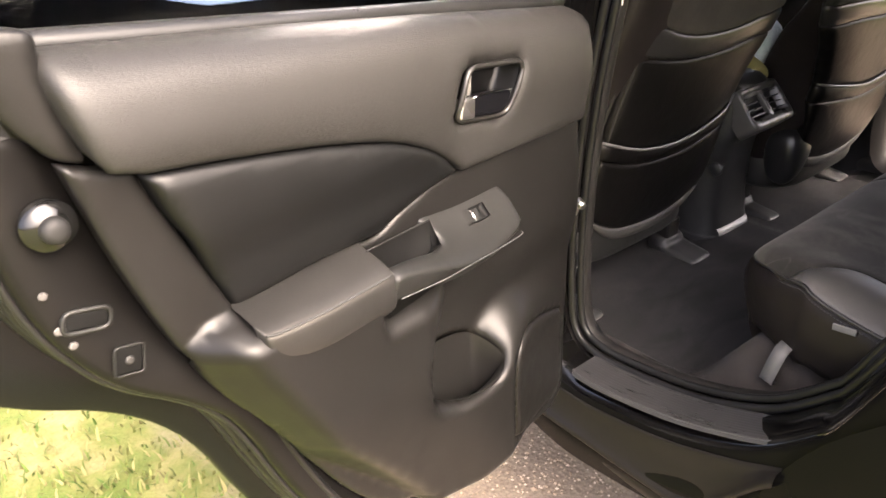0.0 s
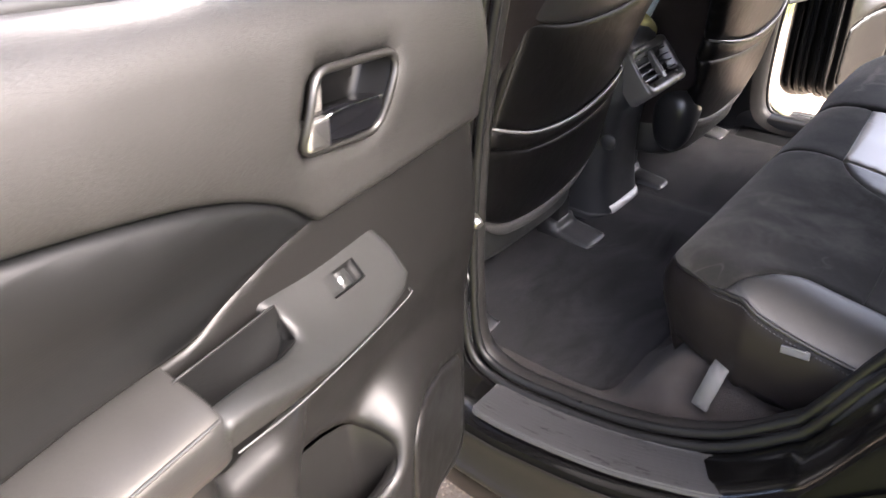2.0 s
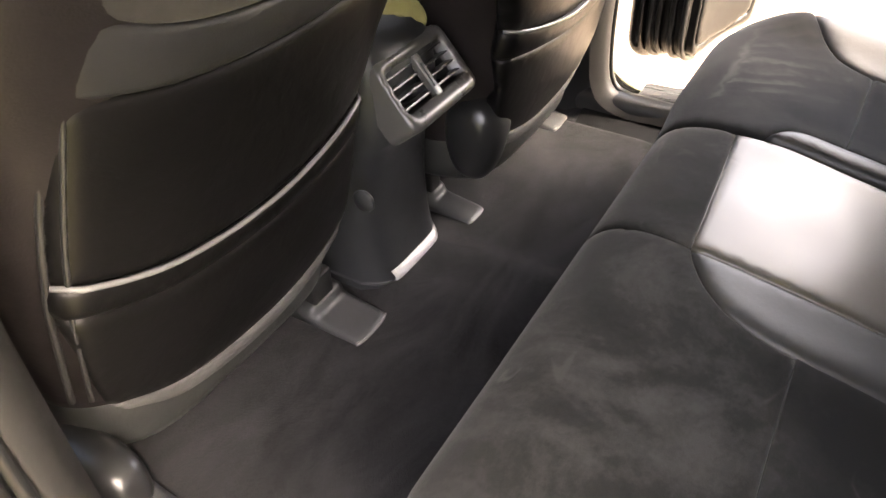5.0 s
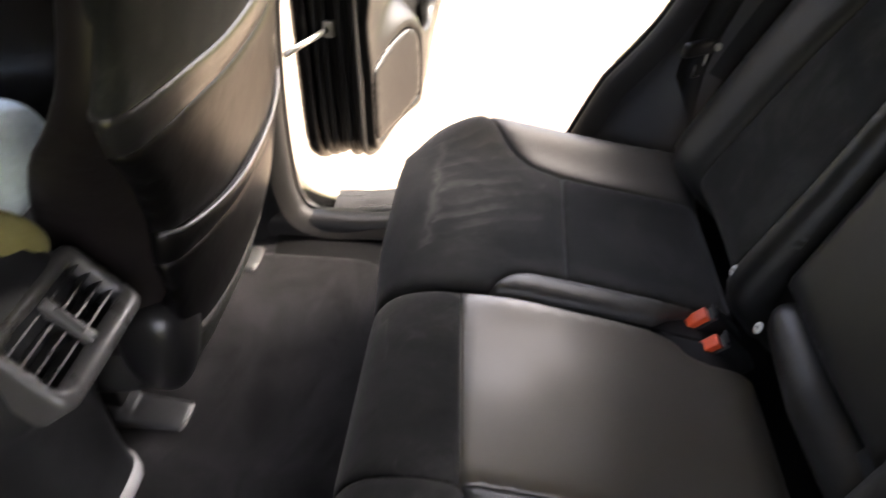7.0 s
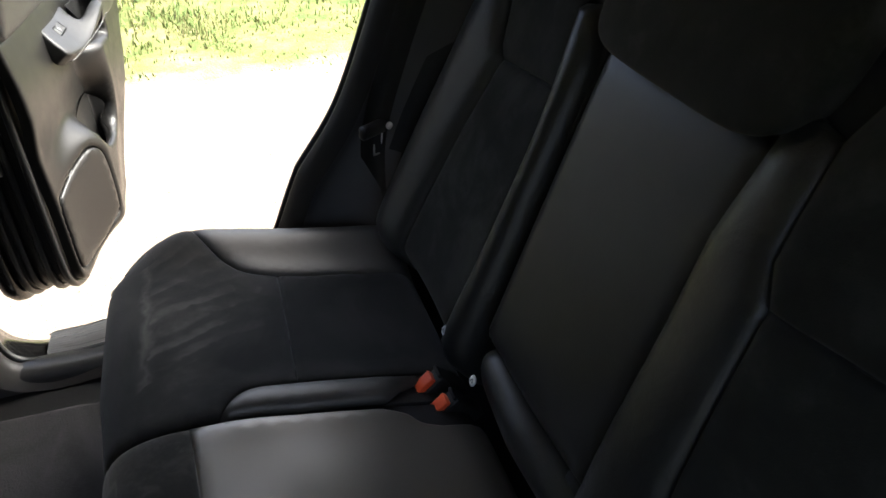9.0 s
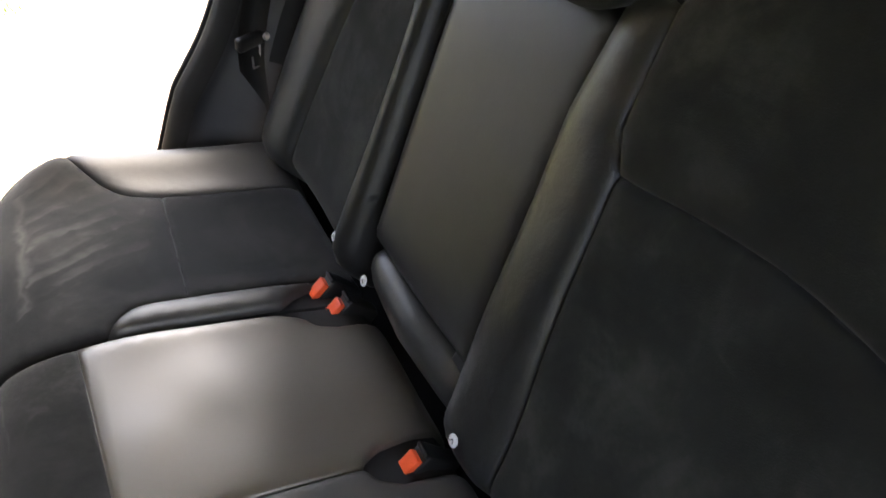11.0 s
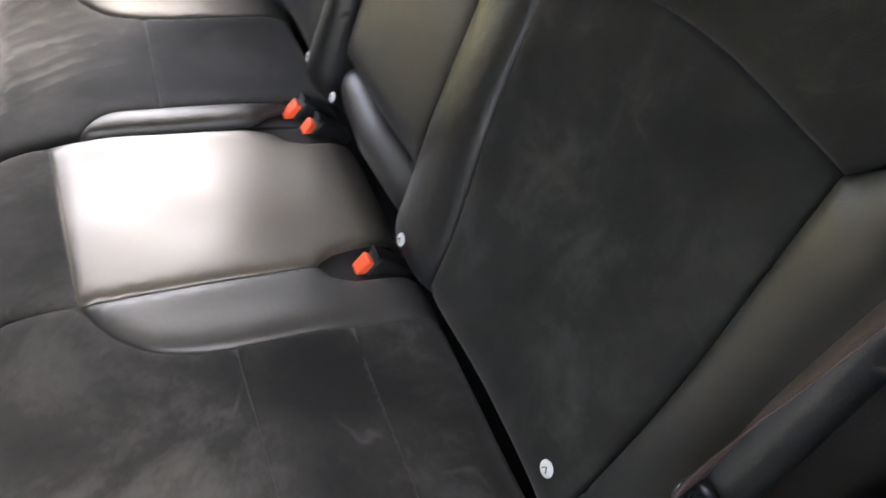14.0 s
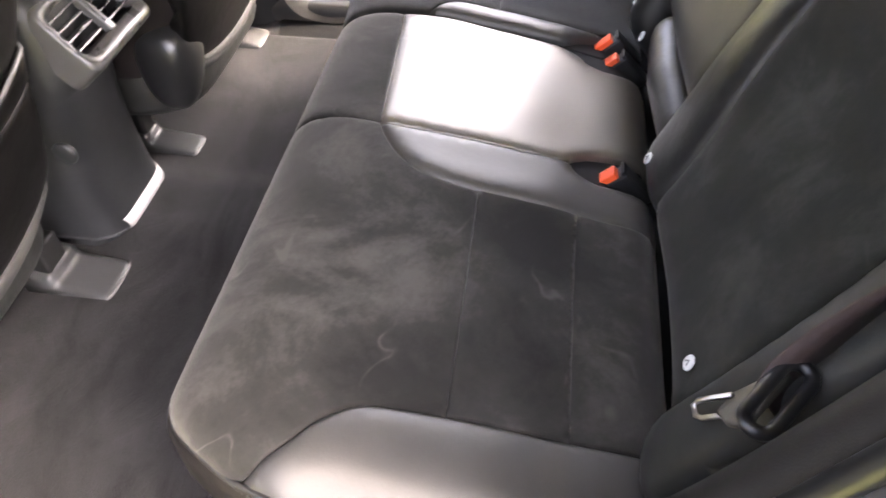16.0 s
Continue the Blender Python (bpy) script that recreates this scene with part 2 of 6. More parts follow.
SILLPAINT = gloss("dusty_sill_paint", (0.0098, 0.0088, 0.0081), 0.38, 0.0, 0.0, 0.12, 0.12)
DISH = gloss("satin_black_recess", (0.0030, 0.0030, 0.0031), 0.32, 0.0, 0.0, 0.05, 0.25)
QUARTER = gloss("dusty_black_paint", (0.0035, 0.0034, 0.0033), 0.20, 0.0, 0.0, 0.08, 0.06)
JAMB = gloss("polished_black_paint", (0.0030, 0.0029, 0.0029), 0.12, 0.0, 0.3, 0.06, 0.4)
DARK = plastic("dull_black_plastic", (0.0030, 0.0030, 0.0030), (0.005, 0.005, 0.005), 0.5, 500, 0.2, 0.06)
SCUFF = brushed_plastic("satin_scuff_plastic", (0.030, 0.0297, 0.0305), 0.28)
# pale colour stands for the reflection along the console's foot
FOOT_GLINT = gloss("console_foot_glint", (0.42, 0.41, 0.40), 0.20)
TRIM = plastic("grey_brown_door_plastic", (0.0044, 0.0042, 0.0040), (0.0064, 0.0061, 0.0059), 0.34, 700, 0.12, 0.20)
PAD = grained("soft_grey_door_pad", (0.0112, 0.0108, 0.0102), (0.0158, 0.0152, 0.0145), 0.42, 0.24)
PULL = plastic("satin_grey_plastic", (0.0074, 0.0075, 0.0073), (0.0106, 0.0107, 0.0104), 0.38, 900, 0.12, 0.20)
BEZEL = gloss("dark_satin_bezel", (0.0085, 0.0082, 0.0078), 0.30, 0.0, 0.0, 0.06, 0.4)
GLOSSY = gloss("glossy_black_plastic", (0.012, 0.012, 0.0123), 0.30)
PIANO = gloss("piano_black", (0.004, 0.004, 0.004), 0.08)
CENTRE = leather("smooth_grey_leather", (0.044, 0.0425, 0.039), (0.054, 0.0522, 0.048), 0.40, 420, 0.04, 0.95, 0.03, 0.9, 0.36, (0.925, 0.81))
PILLARTRIM = plastic("grey_brown_pillar_plastic", (0.0125, 0.0117, 0.0110), (0.0180, 0.0170, 0.0160), 0.46, 700, 0.15, 0.18)
CPILLAR = plastic("satin_pillar_plastic", (0.024, 0.0235, 0.0245), (0.034, 0.0335, 0.0345), 0.42, 700, 0.2, 0.3)
BLACK = plastic("black_plastic", (0.0075, 0.0075, 0.0075), (0.0128, 0.0128, 0.0128), 0.38, 600, 0.2, 0.4)
MATT = plastic("matt_black_plastic", (0.0050, 0.0050, 0.0050), (0.0095, 0.0095, 0.0095), 0.55, 500, 0.3, 0.22)
RUBBER = plastic("black_rubber", (0.006, 0.006, 0.006), (0.011, 0.011, 0.011), 0.32, 900, 0.05, 0.30)
CONSOLE = plastic("console_plastic", (0.0130, 0.0135, 0.0145), (0.0190, 0.0198, 0.0212), 0.42, 800, 0.2, 0.35)
RAIL = plastic("rail_cap_plastic", (0.030, 0.030, 0.0305), (0.044, 0.044, 0.0445), 0.36, 800, 0.2)
VENT = plastic("vent_grey_plastic", (0.050, 0.0482, 0.0462), (0.066, 0.0638, 0.061), 0.30, 900, 0.12)
SLAT = plastic("dark_vent_slat", (0.008, 0.008, 0.0079), (0.013, 0.013, 0.0128), 0.28, 900, 0.1)
CLADDING = plastic("grey_sill_cladding", (0.07, 0.066, 0.060), (0.10, 0.096, 0.088), 0.5, 500, 0.3, 0.3)
PAINT = gloss("black_car_paint", (0.004, 0.004, 0.0043), 0.22, 0.0, 0.0, 0.05, 0.18)
DOORPAINT = gloss("dark_door_jamb_paint", (0.0045, 0.0042, 0.0040), 0.34, 0.0, 0.0, 0.1, 0.13)
CHROME = gloss("chrome", (0.80, 0.80, 0.80), 0.07, 1.0)
LEVER = gloss("dark_polished_plastic", (0.0030, 0.0030, 0.0036), 0.14, 0.0, 0.0, 0.06, 0.4)
TAB = gloss("pale_satin_tab", (0.10, 0.097, 0.090), 0.30)
STEEL = gloss("zinc_steel", (0.55, 0.54, 0.52), 0.3, 1.0)
RED = gloss("red_buckle_plastic", (0.90, 0.11, 0.030), 0.38)
WHITE = gloss("white_button_plastic", (0.72, 0.72, 0.70), 0.4)
INK = gloss("grey_print", (0.12, 0.12, 0.12), 0.5)
STRAP = plastic("grey_webbing", (0.085, 0.082, 0.079), (0.13, 0.127, 0.121), 0.7, 900, 0.5)
BELT = plastic("brown_black_belt_webbing", (0.040, 0.026, 0.023), (0.062, 0.041, 0.036), 0.55, 1200, 0.6)
OLIVE = plastic("olive_grey_plastic", (0.085, 0.078, 0.060), (0.11, 0.10, 0.078), 0.45, 700, 0.2)
CARPET = carpet("black_carpet", (0.012, 0.0117, 0.0118), (0.056, 0.0540, 0.0555))
CARPET_SIDE = carpet("brown_black_carpet", (0.022, 0.0188, 0.0172), (0.042, 0.0362, 0.033))
MAT = carpet("black_velour_mat", (0.0036, 0.0034, 0.0036), (0.030, 0.0287, 0.0297))
HEADLINER = carpet("light_grey_headliner", (0.46, 0.455, 0.44), (0.56, 0.555, 0.54), 2.0)
TYRE = plastic("tyre_rubber", (0.018, 0.018, 0.018), (0.03, 0.03, 0.03), 0.8)
YELLOW = carpet("yellow_microfibre", (0.26, 0.235, 0.085), (0.36, 0.33, 0.13), 12.0)
PALE_BLUE = gloss("pale_blue_film", (0.62, 0.74, 0.78), 0.25)
THREAD = gloss("grey_thread", (0.06, 0.06, 0.058), 0.6)


def perforated():
    m, t, b = shader("perforated_insert_leather")
    v = coords(t, (1, 0, 1))
    t.links.new(ramp(t, noise_tex(t, coords(t), 8, 5), [(0.3, (0.0022, 0.0023, 0.0024)), (0.75, (0.0036, 0.0037, 0.0039))]), b.inputs["Base Color"])
    b.inputs["Roughness"].default_value = 0.44
    b.inputs["Specular IOR Level"].default_value = 0.22
    holes = ramp(t, voronoi(t, v, 330, "F1", 0.05), [(0.22, 0.0), (0.34, 1.0)])
    patchy = math_node(t, "MULTIPLY", holes, ramp(t, noise_tex(t, coords(t), 5.0, 2), [(0.42, 0.25), (0.62, 1.0)]))
    bump(t, b, patchy, 0.10, 0.0003)
    return m


def glass():
    m, t, b = shader("tinted_window_glass")
    b.inputs["Base Color"].default_value = (0.75, 0.80, 0.78, 1)
    b.inputs["Roughness"].default_value = 0.02
    b.inputs["Transmission Weight"].default_value = 1.0
    b.inputs["IOR"].default_value = 1.45
    return m


def ground_material():
    """Pale gravel along the drive, with a ragged change into dry grass on both sides."""
    m, t, b = shader("gravel_and_dry_grass")
    v = coords(t)
    g = t.nodes.new("ShaderNodeSeparateXYZ")
    t.links.new(v, g.inputs[0])
    stones = voronoi(t, v, 75)
    gravel = ramp(t, noise_tex(t, v, 110, 6, 0.75), [(0.25, (0.130, 0.098, 0.070)), (0.5, (0.235, 0.188, 0.142)), (0.8, (0.360, 0.300, 0.236))])
    worn = ramp(t, noise_tex(t, v, 1.3, 5), [(0.3, (0.62, 0.62, 0.62)), (0.7, (1.0, 1.0, 1.0))])
    gravel = mix_colour(t, 1.0, gravel, worn, "MULTIPLY")
    grass = ramp(t, noise_tex(t, v, 3.2, 7, 0.7), [(0.34, (0.044, 0.076, 0.015)), (0.5, (0.098, 0.108, 0.032)), (0.68, (0.185, 0.152, 0.080))])
    away = math_node(t, "ABSOLUTE", math_node(t, "SUBTRACT", g.outputs["X"], 1.15), 0)
    ragged = math_node(t, "ADD", away, math_node(t, "MULTIPLY", noise_tex(t, v, 2.0, 6, 0.7), 0.9))
    edge = t.nodes.new("ShaderNodeMapRange")
    edge.inputs["From Min"].default_value, edge.inputs["From Max"].default_value = 2.85, 3.05
    t.links.new(ragged, edge.inputs["Value"])
    t.links.new(mix_colour(t, edge.outputs[0], gravel, grass), b.inputs["Base Color"])
    b.inputs["Roughness"].default_value = 0.95
    b.inputs["Specular IOR Level"].default_value = 0.15
    bump(t, b, stones, 0.35, 0.008)
    return m


def stuff_material(name, stops):
    m, t, b = shader(name)
    g = t.nodes.new("ShaderNodeNewGeometry")
    t.links.new(ramp(t, g.outputs["Random Per Island"], stops), b.inputs["Base Color"])
    b.inputs["Roughness"].default_value = 0.85
    b.inputs["Specular IOR Level"].default_value = 0.2
    return m


PERFORATED = perforated()
GLASS = glass()
GROUND = ground_material()
STONE = stuff_material("loose_gravel", [(0.0, (0.200, 0.150, 0.105)), (0.5, (0.31, 0.245, 0.180)), (1.0, (0.44, 0.37, 0.295))])
BLADE = stuff_material("grass_blades", [(0.0, (0.038, 0.074, 0.013)), (0.4, (0.088, 0.104, 0.028)), (1.0, (0.165, 0.148, 0.068))])
LEAF = stuff_material("tree_leaves", [(0.0, (0.04, 0.07, 0.015)), (1.0, (0.10, 0.15, 0.04))])
BARK = plastic("tree_bark", (0.10, 0.085, 0.07), (0.20, 0.18, 0.15), 0.9, 60, 0.8)


# ---------------------------------------------------------------- mesh helpers
def link_mesh(name, bm, material, parent=None, label="", smooth=True):
    me = bpy.data.meshes.new(name)
    bmesh.ops.recalc_face_normals(bm, faces=bm.faces)
    bm.to_mesh(me)
    bm.free()
    for p in me.polygons:
        p.use_smooth = smooth
    me.materials.append(material)
    ob = new(name, me)
    if parent:
        ob.parent = parent
    if label:
        ob["label"] = label
    return ob


def part(name, bm, material, parent, label="", smooth=True):
    return link_mesh(name, bm, material, parent, label, smooth)


def thing(name, label, category, group="", kind="", at=(0, 0, 0)):
    e = new(name)
    e.empty_display_size = 0.05
    return tagged(e, label, category, group, kind)


def cr(pts, n=6):
    """A smooth open line through the points."""
    p = [np.array(q, float) for q in pts]
    p = [2 * p[0] - p[1]] + p + [2 * p[-1] - p[-2]]
    out = []
    for i in range(1, len(p) - 2):
        a, b, c, d = p[i - 1:i + 3]
        for k in range(n):
            t = k / n
            out.append(tuple(0.5 * (2 * b + (c - a) * t + (2 * a - 5 * b + 4 * c - d) * t * t + (3 * b - a - 3 * c + d) * t ** 3)))
    out.append(tuple(p[-2]))
    return out


def chaikin(poly, times=2):
    p = [np.array(q, float) for q in poly]
    for _ in range(times):
        q = []
        for a, b in zip(p, p[1:] + p[:1]):
            q += [0.75 * a + 0.25 * b, 0.25 * a + 0.75 * b]
        p = q
    return [tuple(a) for a in p]


def rounded(poly, r, n=5):
    """The polygon with each corner rounded off over the length r."""
    p = [np.array(q, float) for q in poly]
    out = []
    for a, b, c in zip(p[-1:] + p[:-1], p, p[1:] + p[:1]):
        la, lc = np.linalg.norm(a - b), np.linalg.norm(c - b)
        s, e = b + (a - b) * min(r, la * 0.45) / la, b + (c - b) * min(r, lc * 0.45) / lc
        for k in range(n + 1):
            t = k / n
            out.append(tuple((1 - t) ** 2 * s + 2 * t * (1 - t) * b + t * t * e))
    return out


def resample(poly, step):
    out = []
    n = len(poly)
    for i in range(n):
        a, b = np.array(poly[i], float), np.array(poly[(i + 1) % n], float)
        d = np.linalg.norm(b - a)
        if d < 1e-6:
            continue
        k = max(1, int(math.ceil(d / step)))
        out += [tuple(a + (b - a) * j / k) for j in range(k)]
    return out


def inside(poly, pts):
    p, q = np.array(poly), np.array(pts)
    res = np.zeros(len(q), bool)
    for (x0, y0), (x1, y1) in zip(p, np.roll(p, -1, 0)):
        cross = (y0 > q[:, 1]) != (y1 > q[:, 1])
        if y1 != y0:
            res ^= cross & (q[:, 0] < (x1 - x0) * (q[:, 1] - y0) / (y1 - y0) + x0)
    return res


def edge_distance(poly, pts):
    q = np.array(pts)
    best = np.full(len(q), 1e9)
    p = np.array(poly)
    for a, b in zip(p, np.roll(p, -1, 0)):
        ab = b - a
        l2 = max(ab @ ab, 1e-12)
        t = np.clip(((q - a) @ ab) / l2, 0, 1)
        best = np.minimum(best, np.linalg.norm(q - a - t[:, None] * ab, axis=1))
    return best


def patch(poly, S, step=0.014, puff=0.006, edge=0.016, seam=0.003, skirt=0.02, holes=(), flush=False):
    """A padded panel: the polygon laid on the surface S(u, v), swelling in from its sewn-down edge, with a turned-in rim."""
    from mathutils import geometry
    poly = resample(poly, step)
    holes = [resample(h, step) for h in holes]
    p = np.array(poly)
    lo, hi = p.min(0), p.max(0)
    gx, gy = np.arange(lo[0] + step / 2, hi[0], step), np.arange(lo[1] + step / 2, hi[1], step)
    inner = np.array([(a + (step / 2 if j % 2 else 0), b) for j, b in enumerate(gy) for a in gx]) if len(gx) and len(gy) else np.zeros((0, 2))
    rings = []
    nxt, prv = np.roll(p, -1, 0), np.roll(p, 1, 0)
    tan = nxt - prv
    nor = np.stack([-tan[:, 1], tan[:, 0]], 1) / np.maximum(np.linalg.norm(tan, axis=1), 1e-9)[:, None]
    for off in (edge * 0.14, edge * 0.45):
        for s in (1, -1):
            rings.append((p + nor * s * off, off))
    cand = [(inner, step * 0.55)] + rings
    keep = []
    outlines = [poly] + holes
    for pts, dmin in cand:
        if not len(pts):
            continue
        ok = inside(poly, pts)
        for h in holes:
            ok &= ~inside(h, pts)
        d = np.min([edge_distance(o, pts) for o in outlines], axis=0)
        ok &= d > dmin * 0.85
        keep += [tuple(q) for q in pts[ok]]
    verts = [Vector(q) for o in outlines for q in o] + [Vector(q) for q in keep]
    edges, k = [], 0
    for o in outlines:
        edges += [(k + i, k + (i + 1) % len(o)) for i in range(len(o))]
        k += len(o)
    v2, _, f2, *_ = geometry.delaunay_2d_cdt(verts, edges, [], 0, 1e-6)
    v2 = np.array([(q.x, q.y) for q in v2])
    d = np.min([edge_distance(o, v2) for o in (outlines[:1] if flush else outlines)], axis=0)
    cen = np.array([v2[list(f)].mean(0) for f in f2])
    ok = inside(poly, cen)
    for h in holes:
        ok &= ~inside(h, cen)
    e = 1e-4
    bm = bmesh.new()
    pos, normals = [], []
    for (u, v), dist in zip(v2, d):
        a = Vector(S(u, v))
        n = (Vector(S(u + e, v)) - a).cross(Vector(S(u, v + e)) - a).normalized()
        r = min(dist / edge, 1.0)
        a = a + n * (-seam + (puff + seam) * math.sqrt(max(0, 1 - (1 - r) ** 2)))
        pos.append(bm.verts.new(a))
        normals.append(n)
    for f, good in zip(f2, ok):
        if good and len(set(f)) == 3:
            bm.faces.new([pos[i] for i in f])
    border = {v for v, dist in zip(pos, d) if dist < 1e-5}
    rim = [ed for ed in bm.edges if len(ed.link_faces) == 1 and (not flush or border.issuperset(ed.verts))]
    lookup = {v: n for v, n in zip(pos, normals)}
    low = {}
    for ed in rim:
        for v in ed.verts:
            if v not in low:
                low[v] = bm.verts.new(v.co - lookup[v] * skirt)
        bm.faces.new([ed.verts[0], ed.verts[1], low[ed.verts[1]], low[ed.verts[0]]])
    loose = [v for v in bm.verts if not v.link_faces]
    bmesh.ops.delete(bm, geom=loose, context="VERTS")
    return bm


def loft(rings, closed_ring=True, caps=True):
    bm = bmesh.new()
    rows = [[bm.verts.new(q) for q in r] for r in rings]
    n = len(rings[0])
    for a, b in zip(rows, rows[1:]):
        for i in range(n if closed_ring else n - 1):
            j = (i + 1) % n
            bm.faces.new([a[i], a[j], b[j], b[i]])
    if caps and closed_ring:
        if caps != "end":
            bm.faces.new(rows[0])
        bm.faces.new(rows[-1])
    return bm


def grow(poly, off):
    """The outline moved outwards by off (its points run anticlockwise)."""
    p = np.array(poly)
    tan = np.roll(p, -1, 0) - np.roll(p, 1, 0)
    nor = np.stack([tan[:, 1], -tan[:, 0]], 1) / np.maximum(np.linalg.norm(tan, axis=1), 1e-9)[:, None]
    area = np.sum(p[:, 0] * np.roll(p[:, 1], -1) - np.roll(p[:, 0], -1) * p[:, 1])
    return p + nor * (off if area > 0 else -off)


def stretch(poly, test):
    """The one run of points of a closed outline that pass the test, in order."""
    ok = [test(a, b) for a, b in poly]
    first = [i for i in range(len(ok)) if ok[i] and not ok[i - 1]][0]
    out = []
    for i in range(len(ok)):
        j = (first + i) % len(ok)
        if not ok[j]:
            break
        out.append(poly[j])
    return out


def ring_loft(poly, profile, place, caps=True):
    """Outlines moved by off at depth w, one after the other, joined into one skin. place(a, b, w) gives the point."""
    return loft([[place(a, b, w) for a, b in grow(poly, off)] for w, off in profile], True, caps)


def tube(pts, r, sides=8, closed=False, flat=1.0):
    pts = [Vector(p) for p in pts]
    n = len(pts)
    rings, up = [], Vector((0.13, 0.21, 0.97))
    for i, p in enumerate(pts):
        a = pts[(i - 1) % n] if closed or i else p
        b = pts[(i + 1) % n] if closed or i < n - 1 else p
        t = (b - a).normalized()
        s = t.cross(up).normalized()
        w = s.cross(t).normalized()
        rad = r(i / max(1, n - 1)) if callable(r) else r
        rings.append([p + s * rad * math.cos(2 * math.pi * k / sides) + w * rad * flat * math.sin(2 * math.pi * k / sides) for k in range(sides)])
    if closed:
        rings.append(rings[0])
    return loft(rings, True, not closed)


def rounded_box(sx, sy, sz, r, m=None, seg=3):
    bm = bmesh.new()
    bmesh.ops.create_cube(bm, size=1)
    for v in bm.verts:
        v.co = Vector((v.co.x * sx, v.co.y * sy, v.co.z * sz))
    bmesh.ops.bevel(bm, geom=list(bm.edges), offset=r, segments=seg, profile=0.6, affect="EDGES")
    if m is not None:
        bmesh.ops.transform(bm, matrix=m, verts=bm.verts)
    return bm


def pillow(sx, sy, sz, e=3.0, m=None, nu=40, nv=22, fn=None):
    """A soft rounded block (superellipsoid)."""
    def sp(c, k):
        return math.copysign(abs(c) ** k, c)
    bm = bmesh.new()
    rows = []
    k = 2 / e
    for j in range(nv + 1):
        b = -math.pi / 2 + math.pi * j / nv
        row = []
        for i in range(nu):
            a = 2 * math.pi * i / nu
            q = Vector((sx / 2 * sp(math.cos(b), k) * sp(math.cos(a), k), sy / 2 * sp(math.cos(b), k) * sp(math.sin(a), k), sz / 2 * sp(math.sin(b), k)))
            row.append(bm.verts.new(fn(q) if fn else q))
        rows.append(row)
    for a, b in zip(rows, rows[1:]):
        for i in range(nu):
            bm.faces.new([a[i], a[(i + 1) % nu], b[(i + 1) % nu], b[i]])
    bmesh.ops.remove_doubles(bm, verts=bm.verts, dist=1e-5)
    if m is not None:
        bmesh.ops.transform(bm, matrix=m, verts=bm.verts)
    return bm


def disc(r, h, m, seg=28, dome=0.0):
    """A turned button: rounded rim and a slightly domed face along local z."""
    prof = [(0.0, 0), (r * 0.9, 0), (r, h * 0.3), (r, h * 0.6), (r * 0.86, h), (r * 0.4, h + dome), (0.0, h + dome)]
    bm = bmesh.new()
    rows = [[bm.verts.new((a * math.cos(2 * math.pi * i / seg), a * math.sin(2 * math.pi * i / seg), z)) for i in range(seg)] for a, z in prof]
    for a, b in zip(rows, rows[1:]):
        for i in range(seg):
            bm.faces.new([a[i], a[(i + 1) % seg], b[(i + 1) % seg], b[i]])
    bmesh.ops.remove_doubles(bm, verts=bm.verts, dist=1e-6)
    bmesh.ops.transform(bm, matrix=m, verts=bm.verts)
    return bm


def smooth01(a, b, x):
    t = min(1, max(0, (x - a) / (b - a)))
    return t * t * (3 - 2 * t)


def mirror(pts, s):
    """For s = -1 the points as they are (left of the car); for s = 1 mirrored to its right."""
    return [(-q[0] if s > 0 else q[0], *q[1:]) for q in pts]


# ---------------------------------------------------------------- ground
def ground():
    bm = bmesh.new()
    bmesh.ops.create_grid(bm, x_segments=60, y_segments=60, size=1)
    for v in bm.verts:
        k = lambda a: math.copysign(abs(a) ** 4 * 400 + abs(a) * 8, a)
        v.co = Vector((k(v.co.x), k(v.co.y), 0))
        away = abs(v.co.x - 1.15)
        v.co.z = 0.05 * smooth01(2.5, 4.0, away) + 0.03 * noise.noise(v.co * 0.8) * smooth01(2.4, 3.2, away)
    ob = link_mesh("ground", bm, GROUND)
    tagged(ob, "pale gravel drive with dry grass on both sides", "ground", kind="structure")


def scatter_stones():
    """Loose stones on the drive beside both door openings."""
    rng = np.random.RandomState(4)
    verts, faces = [], []
    for x0, x1, y0, y1, n in ((-1.25, -0.35, 0.2, 1.9, 5200), (0.9, 3.4, -0.9, 1.5, 9000)):
        for _ in range(n):
            c = np.array((rng.uniform(x0, x1), rng.uniform(y0, y1), 0))
            r = rng.uniform(0.002, 0.0055) * (1.6 if rng.rand() < 0.05 else 1)
            k = len(verts)
            a = rng.uniform(0, 6.28)
            for i in range(4):
                verts.append(c + r * np.array((math.cos(a + i * 1.57) * rng.uniform(0.7, 1.2), math.sin(a + i * 1.57) * rng.uniform(0.7, 1.2), rng.uniform(0.1, 0.5))))
            verts.append(c + r * np.array((rng.uniform(-0.3, 0.3), rng.uniform(-0.3, 0.3), rng.uniform(0.7, 1.1))))
            faces += [(k + i, k + (i + 1) % 4, k + 4) for i in range(4)]
    me = bpy.data.meshes.new("loose_stones")
    me.from_pydata([tuple(v) for v in verts], [], faces)
    me.materials.append(STONE)
    tagged(new("loose_stones", me), "small loose tan gravel stones on the drive", "gravel", kind="stuff")


